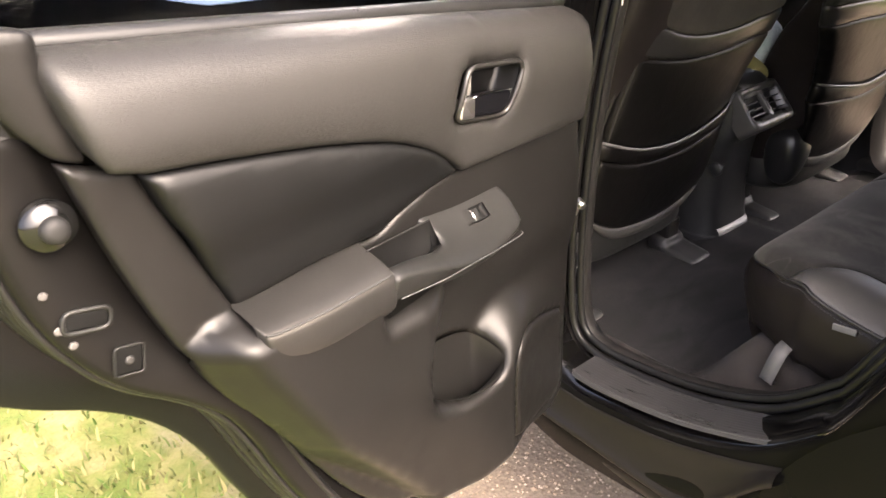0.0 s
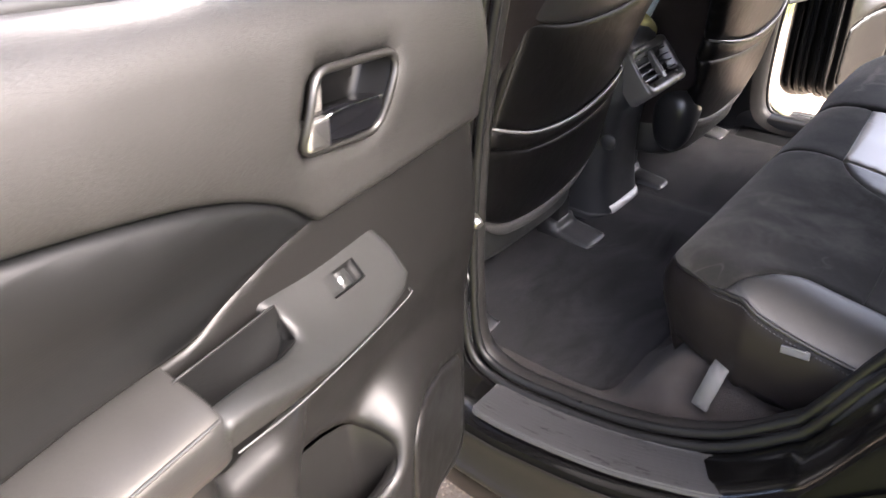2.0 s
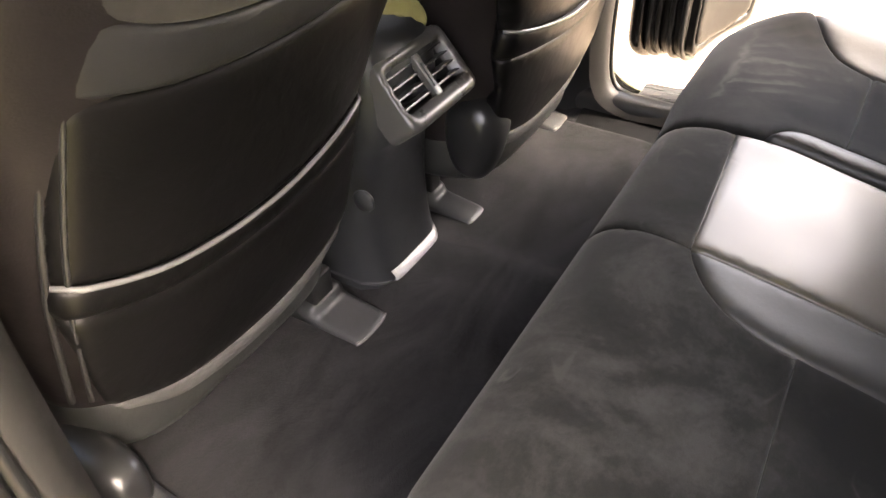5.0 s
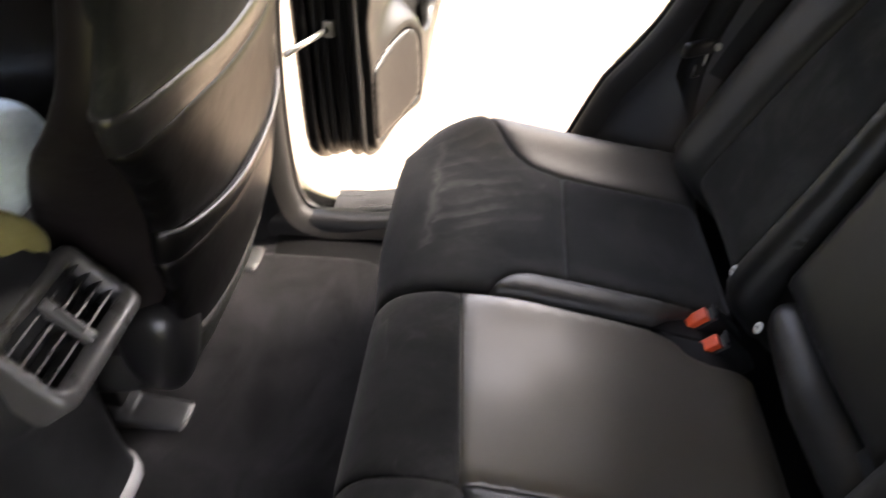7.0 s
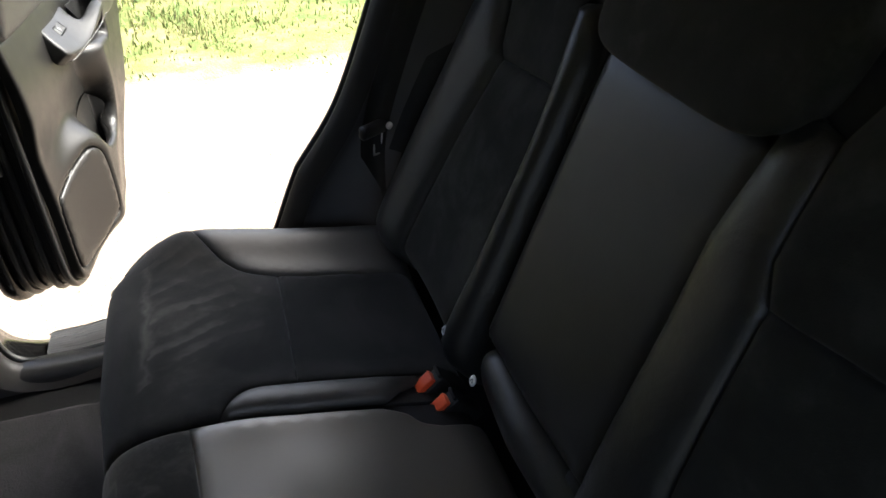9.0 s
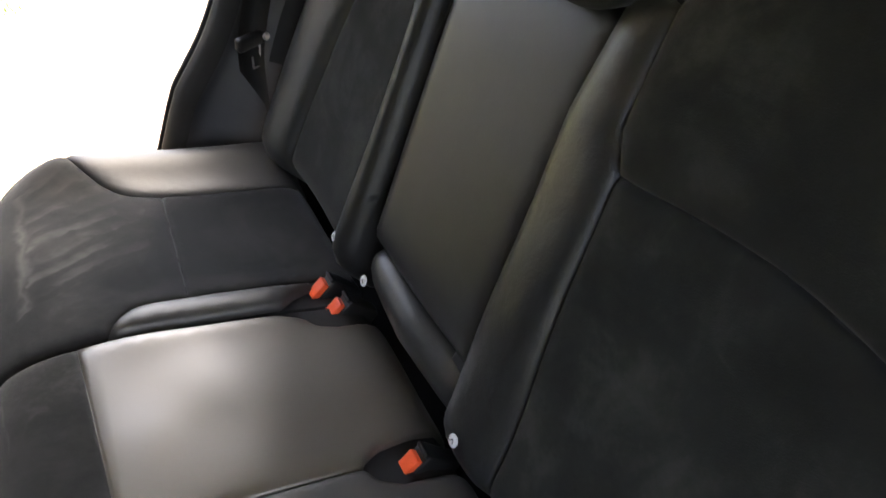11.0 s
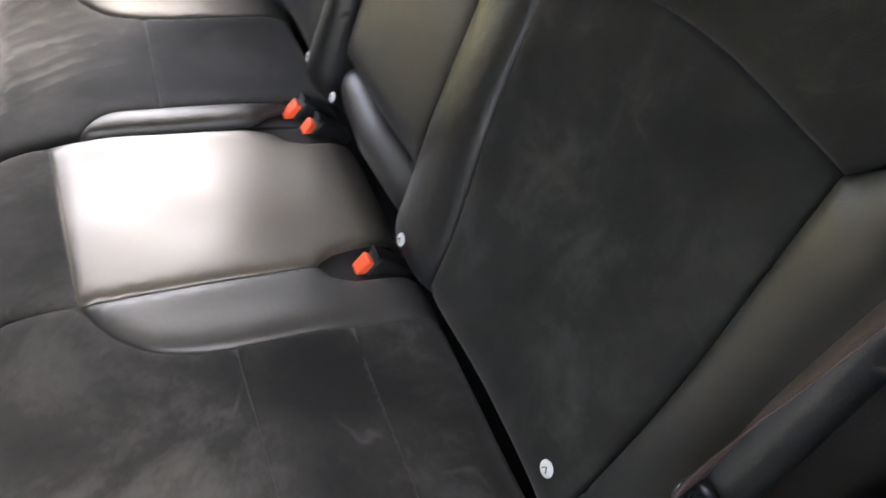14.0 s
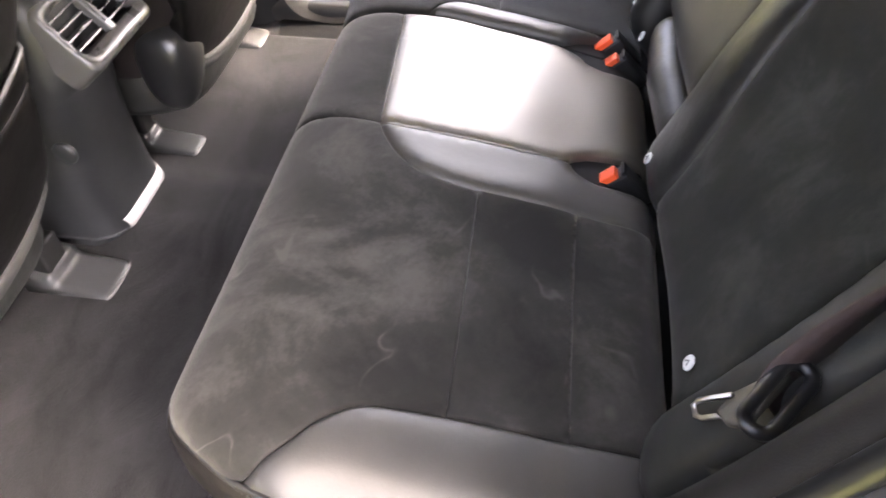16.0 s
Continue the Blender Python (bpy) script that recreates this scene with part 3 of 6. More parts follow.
def grass():
    rng = np.random.RandomState(7)
    verts, faces = [], []
    for x0, x1, y0, y1, n in ((-4.2, -1.35, 0.9, 5.0, 16000), (3.55, 8.0, -4.5, 3.5, 26000)):
        tufts = rng.uniform((x0, y0), (x1, y1), (260, 2))
        for i in range(n):
            if rng.rand() < 0.55:
                c = tufts[rng.randint(260)] + rng.normal(0, 0.10, 2)
            else:
                c = rng.uniform((x0, y0), (x1, y1))
            away = abs(c[0] - 1.15)
            if away < 2.45 + 0.25 * math.sin(c[1] * 3.1) + 0.15 * math.sin(c[1] * 7.7):
                continue
            z = 0.05 * smooth01(2.5, 4.0, away)
            h, w, a = rng.uniform(0.012, 0.045), rng.uniform(0.003, 0.006), rng.uniform(0, 6.28)
            d, lean = np.array((math.cos(a), math.sin(a))), rng.uniform(0.01, 0.04)
            s = np.array((-d[1], d[0])) * w
            k = len(verts)
            m = c + d * lean * 0.4
            tip = c + d * lean
            verts += [(c[0] - s[0], c[1] - s[1], z - 0.01), (c[0] + s[0], c[1] + s[1], z - 0.01), (m[0] + s[0] * 0.7, m[1] + s[1] * 0.7, z + h * 0.6), (m[0] - s[0] * 0.7, m[1] - s[1] * 0.7, z + h * 0.6), (tip[0], tip[1], z + h)]
            faces += [(k, k + 1, k + 2, k + 3), (k + 3, k + 2, k + 4)]
    me = bpy.data.meshes.new("verge_grass")
    me.from_pydata(verts, [], faces)
    me.materials.append(BLADE)
    tagged(new("verge_grass", me), "dry yellow-green grass on the verge beside the drive", "grass", kind="stuff")


def unseen_shade_tree():
    """An unseen slim tree, added behind the car to shade its left side."""
    rng = np.random.RandomState(11)
    tree = thing("tree", "unseen slim tall tree with a dense green crown, added for shade", "tree")
    cx, cy, cz = Vector((-2.15, 0.7, 0.8)) + SUN_TO.normalized() * 18
    spine = [(cx + 0.25 * math.sin(k * 0.7), cy + 0.2 * math.cos(k * 0.9), k) for k in np.linspace(0, cz + 3.5, 16)]
    trunk = part("trunk", tube(spine, lambda k: 0.22 * (1 - 0.85 * k) + 0.02, 12), BARK, tree, "grey-brown bark")
    for k in range(16):
        z = cz - 3.2 + k * 0.42
        a = k * 2.4
        r = 1.1 * math.sin(math.pi * (k + 1.5) / 18) ** 0.6
        pts = [(cx, cy, z - 0.5), (cx + r * 0.5 * math.cos(a), cy + r * 0.5 * math.sin(a), z - 0.1), (cx + r * math.cos(a), cy + r * math.sin(a), z + 0.5)]
        part("limb", tube(pts, lambda q: 0.05 * (1 - 0.8 * q), 7), BARK, trunk)
    verts, faces = [], []
    while len(faces) < 7000:
        q = rng.uniform(-1, 1, 3)
        wob = 1 + 0.25 * math.sin(q[2] * 9 + 3 * math.atan2(q[1], q[0]))
        if math.hypot(q[0], q[1]) > wob * 0.9 * math.sqrt(max(0, 1 - q[2] ** 2)):
            continue
        c = np.array((cx + q[0] * 1.6, cy + q[1] * 1.6, cz + q[2] * 4.0))
        n = rng.normal(0, 1, 3)
        n /= np.linalg.norm(n)
        u = np.cross(n, rng.normal(0, 1, 3))
        u = u / np.linalg.norm(u) * rng.uniform(0.05, 0.10)
        v = np.cross(n, u) * 0.7
        k = len(verts)
        verts += [tuple(c - u), tuple(c + v), tuple(c + u), tuple(c - v)]
        faces.append((k, k + 1, k + 2, k + 3))
    me = bpy.data.meshes.new("crown")
    me.from_pydata(verts, [], faces)
    me.materials.append(LEAF)
    crown = new("crown", me)
    crown.parent = tree


ground()
unseen_shade_tree()
scatter_stones()
grass()

# ---------------------------------------------------------------- the car's body
car = thing("car", "black estate car with both rear doors open, parked on gravel", "car")


def floor_height(x, y):
    a = abs(x)
    z = 0.458 + 0.040 * smooth01(0.60, 0.72, a)
    z += 0.05 * smooth01(0.52, 0.36, y) * smooth01(0.50, 0.62, a)
    z += 0.03 * smooth01(0.14, 0.05, a)
    return z


SILL_Y, SILL_Z = zip(*cr([(0.20, 0.640), (0.26, 0.609), (0.33, 0.577), (0.45, 0.535), (0.60, 0.507), (0.70, 0.502), (1.1, 0.502)], 8))


def riser(x, y):
    """Carpet that climbs from the sill to the underside of the near cushion."""
    base = floor_height(x, y)
    edge = max(base, float(np.interp(y, SILL_Y, SILL_Z)) - 0.022)
    crest = base + (0.637 - base) * smooth01(0.56, 0.40, y)
    a = abs(x)
    return max(base + (edge - base) * smooth01(0.605, 0.668, a), base + (crest - base) * smooth01(0.690, 0.615, a) * smooth01(0.40, 0.48, a))


def floor_pan():
    bm = bmesh.new()
    nx, ny = 70, 70
    rows = [[bm.verts.new((x, y, floor_height(x, y))) for x in np.linspace(-0.745, 0.745, nx)] for y in np.linspace(-0.3, 2.2, ny)]
    for a, b in zip(rows, rows[1:]):
        for i in range(nx - 1):
            bm.faces.new([a[i], a[i + 1], b[i + 1], b[i]])
    ret = bmesh.ops.extrude_face_region(bm, geom=list(bm.faces))
    for v in ret["geom"]:
        if isinstance(v, bmesh.types.BMVert):
            v.co.z -= 0.12
    part("floor_carpet", bm, CARPET, car, "black carpet on the floor pan")
    for s in (-1, 1):
        bm = bmesh.new()
        xs = np.linspace(0.35, 0.742, 24)
        rows = [[bm.verts.new((s * x, y, max(floor_height(x, y), riser(x, y) if s < 0 else 0) + 0.004)) for x in xs] for y in np.linspace(0.05, 0.80, 64)]
        for a, b in zip(rows, rows[1:]):
            for i in range(23):
                bm.faces.new([a[i], a[i + 1], b[i + 1], b[i]])
        part("side_carpet", bm, CARPET_SIDE if s < 0 else SILLTRIM, car, "brown-black carpet along the sill" if s < 0 else "black plastic sill trim")


# door opening, as y and z, anticlockwise
OPENING = chaikin(cr([(0.21, 0.706), (0.314, 0.606), (0.45, 0.545), (0.60, 0.517), (0.70, 0.512), (0.760, 0.545), (0.777, 0.654), (0.774, 0.85), (0.757, 1.03), (0.73, 1.19), (0.70, 1.32), (0.655, 1.45)], 5)
                  + cr([(0.60, 1.50), (0.30, 1.53), (0.0, 1.52), (-0.10, 1.46)], 4)
                  + cr([(-0.085, 1.36), (-0.015, 1.159), (0.06, 0.979), (0.149, 0.851)], 5), 1)
OPENING = resample(OPENING, 0.022)


def jamb(s):
    def place(y, z, x):
        return (s * x, y, z)
    inner = [(0.655, 0.16), (0.665, 0.10), (0.69, 0.055), (0.715, 0.028), (0.735, 0.012)]
    part("door_opening_trim", ring_loft(OPENING, inner, place, False), MATT, car, "matt black plastic trim round the door opening")
    lip = [(0.724, -0.006), (0.716, -0.0115), (0.705, -0.0125), (0.692, -0.006), (0.680, 0.006), (0.670, 0.020)]
    part("opening_lip", ring_loft(OPENING, lip, place, False), PILLARTRIM, car, "grey-brown plastic lip inside the door seal")
    outer = [(0.735, 0.012), (0.765, 0.010), (0.80, 0.014), (0.832, 0.022), (0.8405, 0.032)]
    flange = [(0.840, 0.031), (0.845, 0.040), (0.85, 0.085), (0.858, 0.10), (0.868, 0.125), (0.866, 0.15), (0.858, 0.19)]
    part("door_jamb", ring_loft(OPENING, outer, place, False), JAMB, car, "glossy black painted door jamb")
    part("body_flange", ring_loft(OPENING, flange, place, False), QUARTER, car, "black painted body edge round the opening")
    for off, x, r in ((-0.009, 0.7285, 0.0075), (0.004, 0.742, 0.008)):
        pts = [(s * x, y, z) for y, z in grow(OPENING, off)]
        part("weatherstrip", tube(pts, r, 10, True), RUBBER, car, "black rubber weatherstrip")




def sill(s):
    # ribbed scuff plate
    ys = 0.474 + 0.222 * np.sin(np.linspace(-1, 1, 56) * math.pi / 2)
    prof = [(0.835, -0.006), (0.833, -0.002), (0.829, 0.0)]
    for k in range(9):
        x = 0.822 - k * 0.0075
        prof += [(x, 0.0006), (x - 0.002, 0.0008), (x - 0.005, 0.0008), (x - 0.0065, 0.0006)]
    prof += [(0.752, 0.002), (0.748, -0.012)]
    rings = []
    for y in ys:
        end = max(0.0, (abs(y - 0.474) - 0.200) / 0.022)
        keep = 1 - 0.20 * (1 - math.sqrt(max(0.0, 1 - end * end)))
        z = float(np.interp(y, SILL_Y, SILL_Z)) + 0.009
        rings.append([(s * (0.79 + (x - 0.79) * keep), y, z + dz) for x, dz in prof])
    plate = part("scuff_plate", loft(rings, False, True), SCUFF, car, "ribbed black plastic scuff plate on the sill", False)
    # gloss highlight on the plate's rim, added as a thin pale tube
    lip = [r[2] for r in rings[::-1]] + rings[0][3:-1]
    part("plate_highlight", tube(lip, 0.0018, 6), RAIL, plate, "pale tube painted as the plate's edge highlight")
    # painted band of the sill below the plate
    rings = []
    for y in np.linspace(0.235, 1.05, 44):
        z = float(np.interp(y, SILL_Y, SILL_Z))
        low = z - 0.045 - (z - 0.045 - 0.400) * smooth01(0.22, 0.42, y)
        sec = [(0.8495, z - 0.028), (0.853, z - 0.034), (0.856, 0.55 * z + 0.45 * low - 0.01), (0.866, low + 0.016), (0.8735, low + 0.006), (0.873, low - 0.006), (0.860, low - 0.012)]
        rings.append([(s * x, y, q) for x, q in cr(sec, 3)])
    part("sill_panel", loft(rings, False, False), SILLPAINT, car, "dusty dark painted sill band")
    if s > 0:
        # moulded inner trim between the floor and the door seal
        prof = cr([(0.672, 0.450), (0.676, 0.488), (0.682, 0.514), (0.694, 0.528), (0.714, 0.532), (0.736, 0.526)], 4)
        rings = [[(x, y, z + 0.9 * max(0.0, float(np.interp(y, SILL_Y, SILL_Z)) - 0.507) * smooth01(0.672, 0.70, x)) for x, z in prof] for y in np.linspace(0.15, 1.3, 48)]
        part("sill_trim", loft(rings, False, False), GLOSSY, car, "satin black moulded sill trim")
        part("carpet_edge", tube([(0.668, y, 0.470) for y in np.linspace(0.50, 1.1, 20)], 0.003, 6), PULL, car, "bound carpet edge")
    # lower cladding below the door
    sec = [(0.80, 0.40), (0.848, 0.405), (0.860, 0.395), (0.866, 0.376), (0.864, 0.362), (0.856, 0.348), (0.83, 0.338), (0.74, 0.330)]
    rings = [[(s * x, y, z) for x, z in cr(sec, 4)] for y in np.linspace(0.16, 2.2, 40)]
    part("sill_cladding", loft(rings, False, False), SILLPAINT, car, "glossy black sill below the door")


def quarter(s):
    """Panel behind the door opening with its wheel arch, and the rear wheel."""
    cy, cz, R = -0.31, 0.35, 0.425
    def skin(off, x):
        return [(s * x, cy + (R + off) * math.cos(a), cz + (R + off) * math.sin(a)) for a in np.linspace(-0.25, math.pi + 0.25, 48)]
    bm = loft([skin(-0.05, 0.70), skin(-0.02, 0.86), skin(0.0, 0.895), skin(0.012, 0.905), skin(0.045, 0.905), skin(0.06, 0.885), skin(0.07, 0.872)], False, False)
    part("wheel_arch", bm, CLADDING, car, "grey plastic wheel arch trim")
    bm = loft([skin(0.065, 0.874), skin(0.10, 0.872), skin(0.13, 0.868), skin(0.17, 0.858)], False, False)
    part("rear_quarter", bm, QUARTER, car, "black rear quarter panel")
    bm = loft([skin(-0.055, 0.70), skin(-0.06, 0.45)], False, False)
    part("wheel_housing", bm, MATT, car)
    def turned(prof, y0, z0):
        return loft([[(s * x, y0 + r * math.cos(a), z0 + r * math.sin(a)) for a in np.linspace(0, 2 * math.pi, 56, endpoint=False)] for x, r in prof], True, False)
    wheel = part("wheel", turned([(0.66, 0.20), (0.655, 0.30), (0.67, 0.335), (0.70, 0.345), (0.82, 0.345), (0.85, 0.335), (0.868, 0.30), (0.866, 0.25), (0.858, 0.225)], cy, 0.345), TYRE, car, "black rubber tyre on a silver rim")
    part("rim", turned([(0.858, 0.226), (0.85, 0.215), (0.80, 0.205), (0.79, 0.10), (0.81, 0.05), (0.812, 0.002)], cy, 0.345), STEEL, wheel, "silver alloy rim")


def pillars(s):
    # plain inner panel of the B pillar and front door side
    bm = bmesh.new()
    lower = [(0.80, 0.40), (2.25, 0.40), (2.25, 1.05), (0.86, 1.08)]
    vs = [[bm.verts.new((s * x, y, z)) for y, z in lower] for x in (0.70, 0.885)]
    bm.faces.new(vs[0]), bm.faces.new(vs[1])
    for i in range(4):
        bm.faces.new([vs[0][i], vs[0][(i + 1) % 4], vs[1][(i + 1) % 4], vs[1][i]])
    bmesh.ops.bevel(bm, geom=list(bm.edges), offset=0.02, segments=2, affect="EDGES")
    d = part("front_door", bm, PAINT, car, "closed glossy black front door")
    rings = [[(s * (x), y, z) for x, z in ((0.875, 1.05), (0.862, 1.06), (0.655, 1.55), (0.665, 1.56))] for y in (0.96, 1.5, 1.95)]
    part("window_pane", loft(rings, True), GLASS, d, "tinted side window")
    # B pillar, leaning back
    rings = []
    for z, y, x in ((0.40, 0.84, 0.86), (0.7, 0.845, 0.865), (1.05, 0.82, 0.86), (1.25, 0.775, 0.78), (1.50, 0.70, 0.66)):
        rings.append([(s * (x - 0.10), y - 0.01, z), (s * x, y - 0.01, z), (s * (x + 0.004), y + 0.06, z), (s * (x + 0.002), y + 0.13, z), (s * (x - 0.10), y + 0.13, z)])
    pillar = part("b_pillar", loft(rings), MATT, car, "matt black B pillar")
    if s < 0:
        part("pillar_label", rounded_box(0.003, 0.014, 0.060, 0.0012, Matrix.Translation((-0.716, 0.710, 1.258)) @ pose(0, 0, 0, 14, 0, -40)), WHITE, pillar, "white sticker edge")
    # C pillar trim with quarter panel inside
    rings = []
    for z, y0, x0 in ((0.55, 0.20, 0.655), (0.74, 0.17, 0.66), (0.85, 0.115, 0.67), (0.98, 0.03, 0.675), (1.16, -0.045, 0.665), (1.36, -0.115, 0.63), (1.55, -0.16, 0.58)):
        rings.append([(s * (x0 + 0.07), y0 + 0.035, z), (s * (x0 + 0.03), y0 + 0.025, z), (s * x0, y0 - 0.02, z), (s * (x0 - 0.012), y0 - 0.12, z), (s * (x0 - 0.01), y0 - 0.50, z), (s * (x0 + 0.20), y0 - 0.50, z), (s * (x0 + 0.19), y0 - 0.10, z)])
    rings = [[tuple(q) for q in r] for r in cr_rings(rings, 4)]
    part("c_pillar_trim", loft(rings), CPILLAR, car, "black plastic C pillar trim")


def cr_rings(rings, n):
    cols = [cr(c, n) for c in zip(*rings)]
    return list(zip(*cols))


def roof():
    def sheet(dz, inset):
        rows = []
        for y in np.linspace(-1.1, 1.35, 30):
            rows.append([(x, y, 1.665 + dz - 0.13 * (abs(x) / 0.66) ** 4.0 - 0.05 * smooth01(0.6, 1.35, y) - 0.06 * smooth01(-0.5, -1.1, y)) for x in np.linspace(-0.66 + inset, 0.66 - inset, 24)])
        return rows
    part("headlining", loft(sheet(-0.03, 0.0), False, False), HEADLINER, car, "light grey headlining")
    part("roof", loft(sheet(0.02, -0.02), False, False), PAINT, car, "glossy black roof")
    rows = [[(x, 1.35 + 0.8 * k - 0.10 * (x / 0.7) ** 2, 1.60 - 0.54 * k - 0.06 * (abs(x) / 0.7) ** 3) for x in np.linspace(-0.66 - 0.06 * k, 0.66 + 0.06 * k, 16)] for k in np.linspace(0, 1, 10)]
    low = [[(x, y + 0.003, z + 0.005) for x, y, z in r] for r in rows]
    bm = loft(rows, False, False)
    loft_faces(bm, low)
    part("windscreen", bm, GLASS, car, "tinted windscreen").visible_shadow = False
    rows = [[(x, y, z) for x in np.linspace(-0.74, 0.74, 8)] for y, z in ((2.20, 0.40), (2.22, 0.8), (2.18, 1.04), (2.12, 1.06))]
    part("front_bulkhead", loft(rows, False, False), MATT, car, "matt black bulkhead")
    gate = lambda x, y, z: (x, y + 0.06 * (abs(x) / 0.7) ** 3, z)
    rows = [[gate(x, y, z) for x in np.linspace(-0.74, 0.74, 12)] for y, z in ((-0.9, 0.40), (-1.1, 0.8), (-1.13, 1.08), (-1.12, 1.12))]
    tail = part("tailgate", loft(rows, False, False), MATT, car, "plain black tailgate inside")
    rows = [[gate(x, y, z) for x in np.linspace(-0.64, 0.64, 12)] for y, z in ((-1.12, 1.12), (-1.05, 1.36), (-0.97, 1.585))]
    low = [[(x, y - 0.004, z) for x, y, z in r] for r in rows]
    bm = loft(rows, False, False)
    loft_faces(bm, low)
    part("rear_window", bm, GLASS, tail, "tinted rear window").visible_shadow = False
    for e in (-1, 1):
        part("tailgate_frame", tube([gate(e * q * 0.69, y, z) for q, y, z in ((1.0, -1.12, 1.10), (0.97, -1.05, 1.36), (0.90, -0.97, 1.60))], 0.055, 10), MATT, tail, "black tailgate frame")
    rows = [[(x, y, z) for x in np.linspace(-0.74, 0.74, 8)] for y, z in ((-0.25, 0.40), (-0.5, 0.5), (-1.1, 0.55))]
    part("boot_floor", loft(rows, False, False), CARPET, car, "black boot carpet")


def loft_faces(bm, rows):
    vs = [[bm.verts.new(q) for q in r] for r in rows]
    made = []
    for a, b in zip(vs, vs[1:]):
        for i in range(len(a) - 1):
            made.append(bm.faces.new([a[i], a[i + 1], b[i + 1], b[i]]))
    return made


floor_pan()
for side in (-1, 1):
    jamb(side)
    sill(side)
    quarter(side)
    pillars(side)
roof()


# ---------------------------------------------------------------- rear doors
HINGE = (0.905, 0.637)


def rear_door(s):
    along = math.radians(8.37)

    def place(u, v, w):
        x = HINGE[0] + u * math.cos(along) - w * math.sin(along)
        y = HINGE[1] - u * math.sin(along) - w * math.cos(along)
        return (s * x, y, v)

    def on(fn):
        return lambda u, v: place(u, v, fn(u, v))

    def panel(poly, fn, **kw):
        """A patch whose outside faces into the car."""
        S = on(fn)
        if s > 0:
            bm = patch([(q[0], q[1]) for q in poly], S, **kw)
        else:
            flipped = lambda a, v: S(-a, v)
            kw["holes"] = [[(-q[0], q[1]) for q in h] for h in kw.get("holes", ())]
            bm = patch([(-q[0], q[1]) for q in poly], flipped, **kw)
        return bm

    door = thing("rear_door", "open rear car door with grey-brown trim and padded insert" if s < 0 else "open far rear car door with pale grey trim", "car door", "rear doors")
    # painted shell with its stepped edges
    outline = chaikin([(0.012, 1.255), (0.012, 0.63), (0.028, 0.555), (0.085, 0.520), (0.18, 0.510), (0.32, 0.500), (0.46, 0.525), (0.55, 0.61), (0.61, 0.75), (0.652, 0.885), (0.70, 0.948), (0.770, 1.008), (0.810, 1.080), (0.829, 1.15), (0.833, 1.22), (0.828, 1.37)], 3)
    outline = resample(outline, 0.02)
    prof = [(-0.102, -0.118), (-0.040, -0.114), (-0.036, -0.062), (-0.022, -0.050), (-0.020, -0.010), (-0.022, -0.003), (-0.030, 0.0), (-0.062, 0.002), (-0.075, 0.004), (-0.079, -0.006), (-0.089, -0.007), (-0.094, 0.006), (-0.122, 0.012)]
    shell = part("door_shell", ring_loft(outline, prof, place), DOORPAINT, door, "dark painted door frame")
    skin = resample(chaikin([(-0.02, 1.26), (-0.02, 0.60), (0.0, 0.535), (0.08, 0.495), (0.20, 0.482), (0.34, 0.468), (0.49, 0.495), (0.59, 0.59), (0.635, 0.69), (0.680, 0.825), (0.75, 0.918), (0.856, 0.985), (0.93, 1.07), (0.955, 1.20), (0.945, 1.37)], 2), 0.02)
    part("outer_skin", ring_loft(skin, [(-0.117, -0.05), (-0.119, -0.004), (-0.124, 0.0), (-0.136, 0.001), (-0.150, -0.006), (-0.168, -0.04), (-0.175, -0.10)], place), PAINT, door, "glossy black outer skin")
    for off, w, r in ((-0.030, -0.024, 0.006),):
        bead = [place(a, b, w) for a, b in stretch(grow(outline, off), lambda a, b: a > 0.1 and b < 0.97)]
        part("inner_seal", tube(bead, lambda k: r * min(1.0, 0.15 + 9 * k, 0.15 + 9 * (1 - k)), 8), RUBBER, door, "black rubber inner seal")
    for off, w, r in ((0.003, -0.046, 0.005), (0.010, -0.108, 0.006)):
        ridge = [place(a, b, w) for a, b in stretch(grow(outline, off), lambda a, b: a > 0.12 and b < 1.22)]
        part("lower_ridge", tube(ridge, lambda k: r * min(1.0, 0.2 + 12 * k, 0.2 + 12 * (1 - k)), 8), RUBBER, shell)
    rim = [place(a, b, -0.086) for a, b in grow(outline, 0.004)]
    part("weatherstrip", tube(rim, 0.0075, 8, True), RUBBER, door, "black rubber door seal")
    for off, w in ((0.004, -0.020), (0.006, -0.050), (0.012, -0.105)):
        pts = [place(a, b, w) for a, b in stretch(grow(outline, off), lambda a, b: a < 0.12 and b < 1.22)]
        part("edge_ridge", tube(pts, 0.008, 8), RUBBER, shell)
    # window frame and pane
    frame_line = cr([(-0.02, 1.25, 0), (-0.005, 1.40, 0), (0.05, 1.52, 0), (0.18, 1.60, 0), (0.42, 1.63, 0), (0.62, 1.61, 0), (0.74, 1.52, 0), (0.80, 1.36, 0)], 5)
    part("window_frame", tube([place(a, b, -0.06 - 0.25 * max(0, b - 1.3)) for a, b, _ in frame_line], 0.026, 10), PAINT, door, "black window frame")
    top = lambda u: 1.262 + 0.112 * u
    us = np.linspace(0.0, 0.78, 24)
    glass_top = lambda u: 1.30 + 0.32 * math.sin(math.pi * min(1, max(0, (u + 0.02) / 0.82))) ** 0.55
    rows = [[place(u, v, -0.058 + d - 0.25 * max(0, v - 1.3)) for u, v in [(u, top(u) - 0.03) for u in us] + [(u, glass_top(u)) for u in us[::-1]]] for d in (0, 0.004)]
    pane = part("window_pane", loft(rows), GLASS, door, "tinted window pane")
    pane.visible_shadow = False
    part("waist_seal", tube([place(u, top(u) + 0.004, -0.040) for u in us], 0.013, 8), RUBBER, door, "black rubber waist seal")

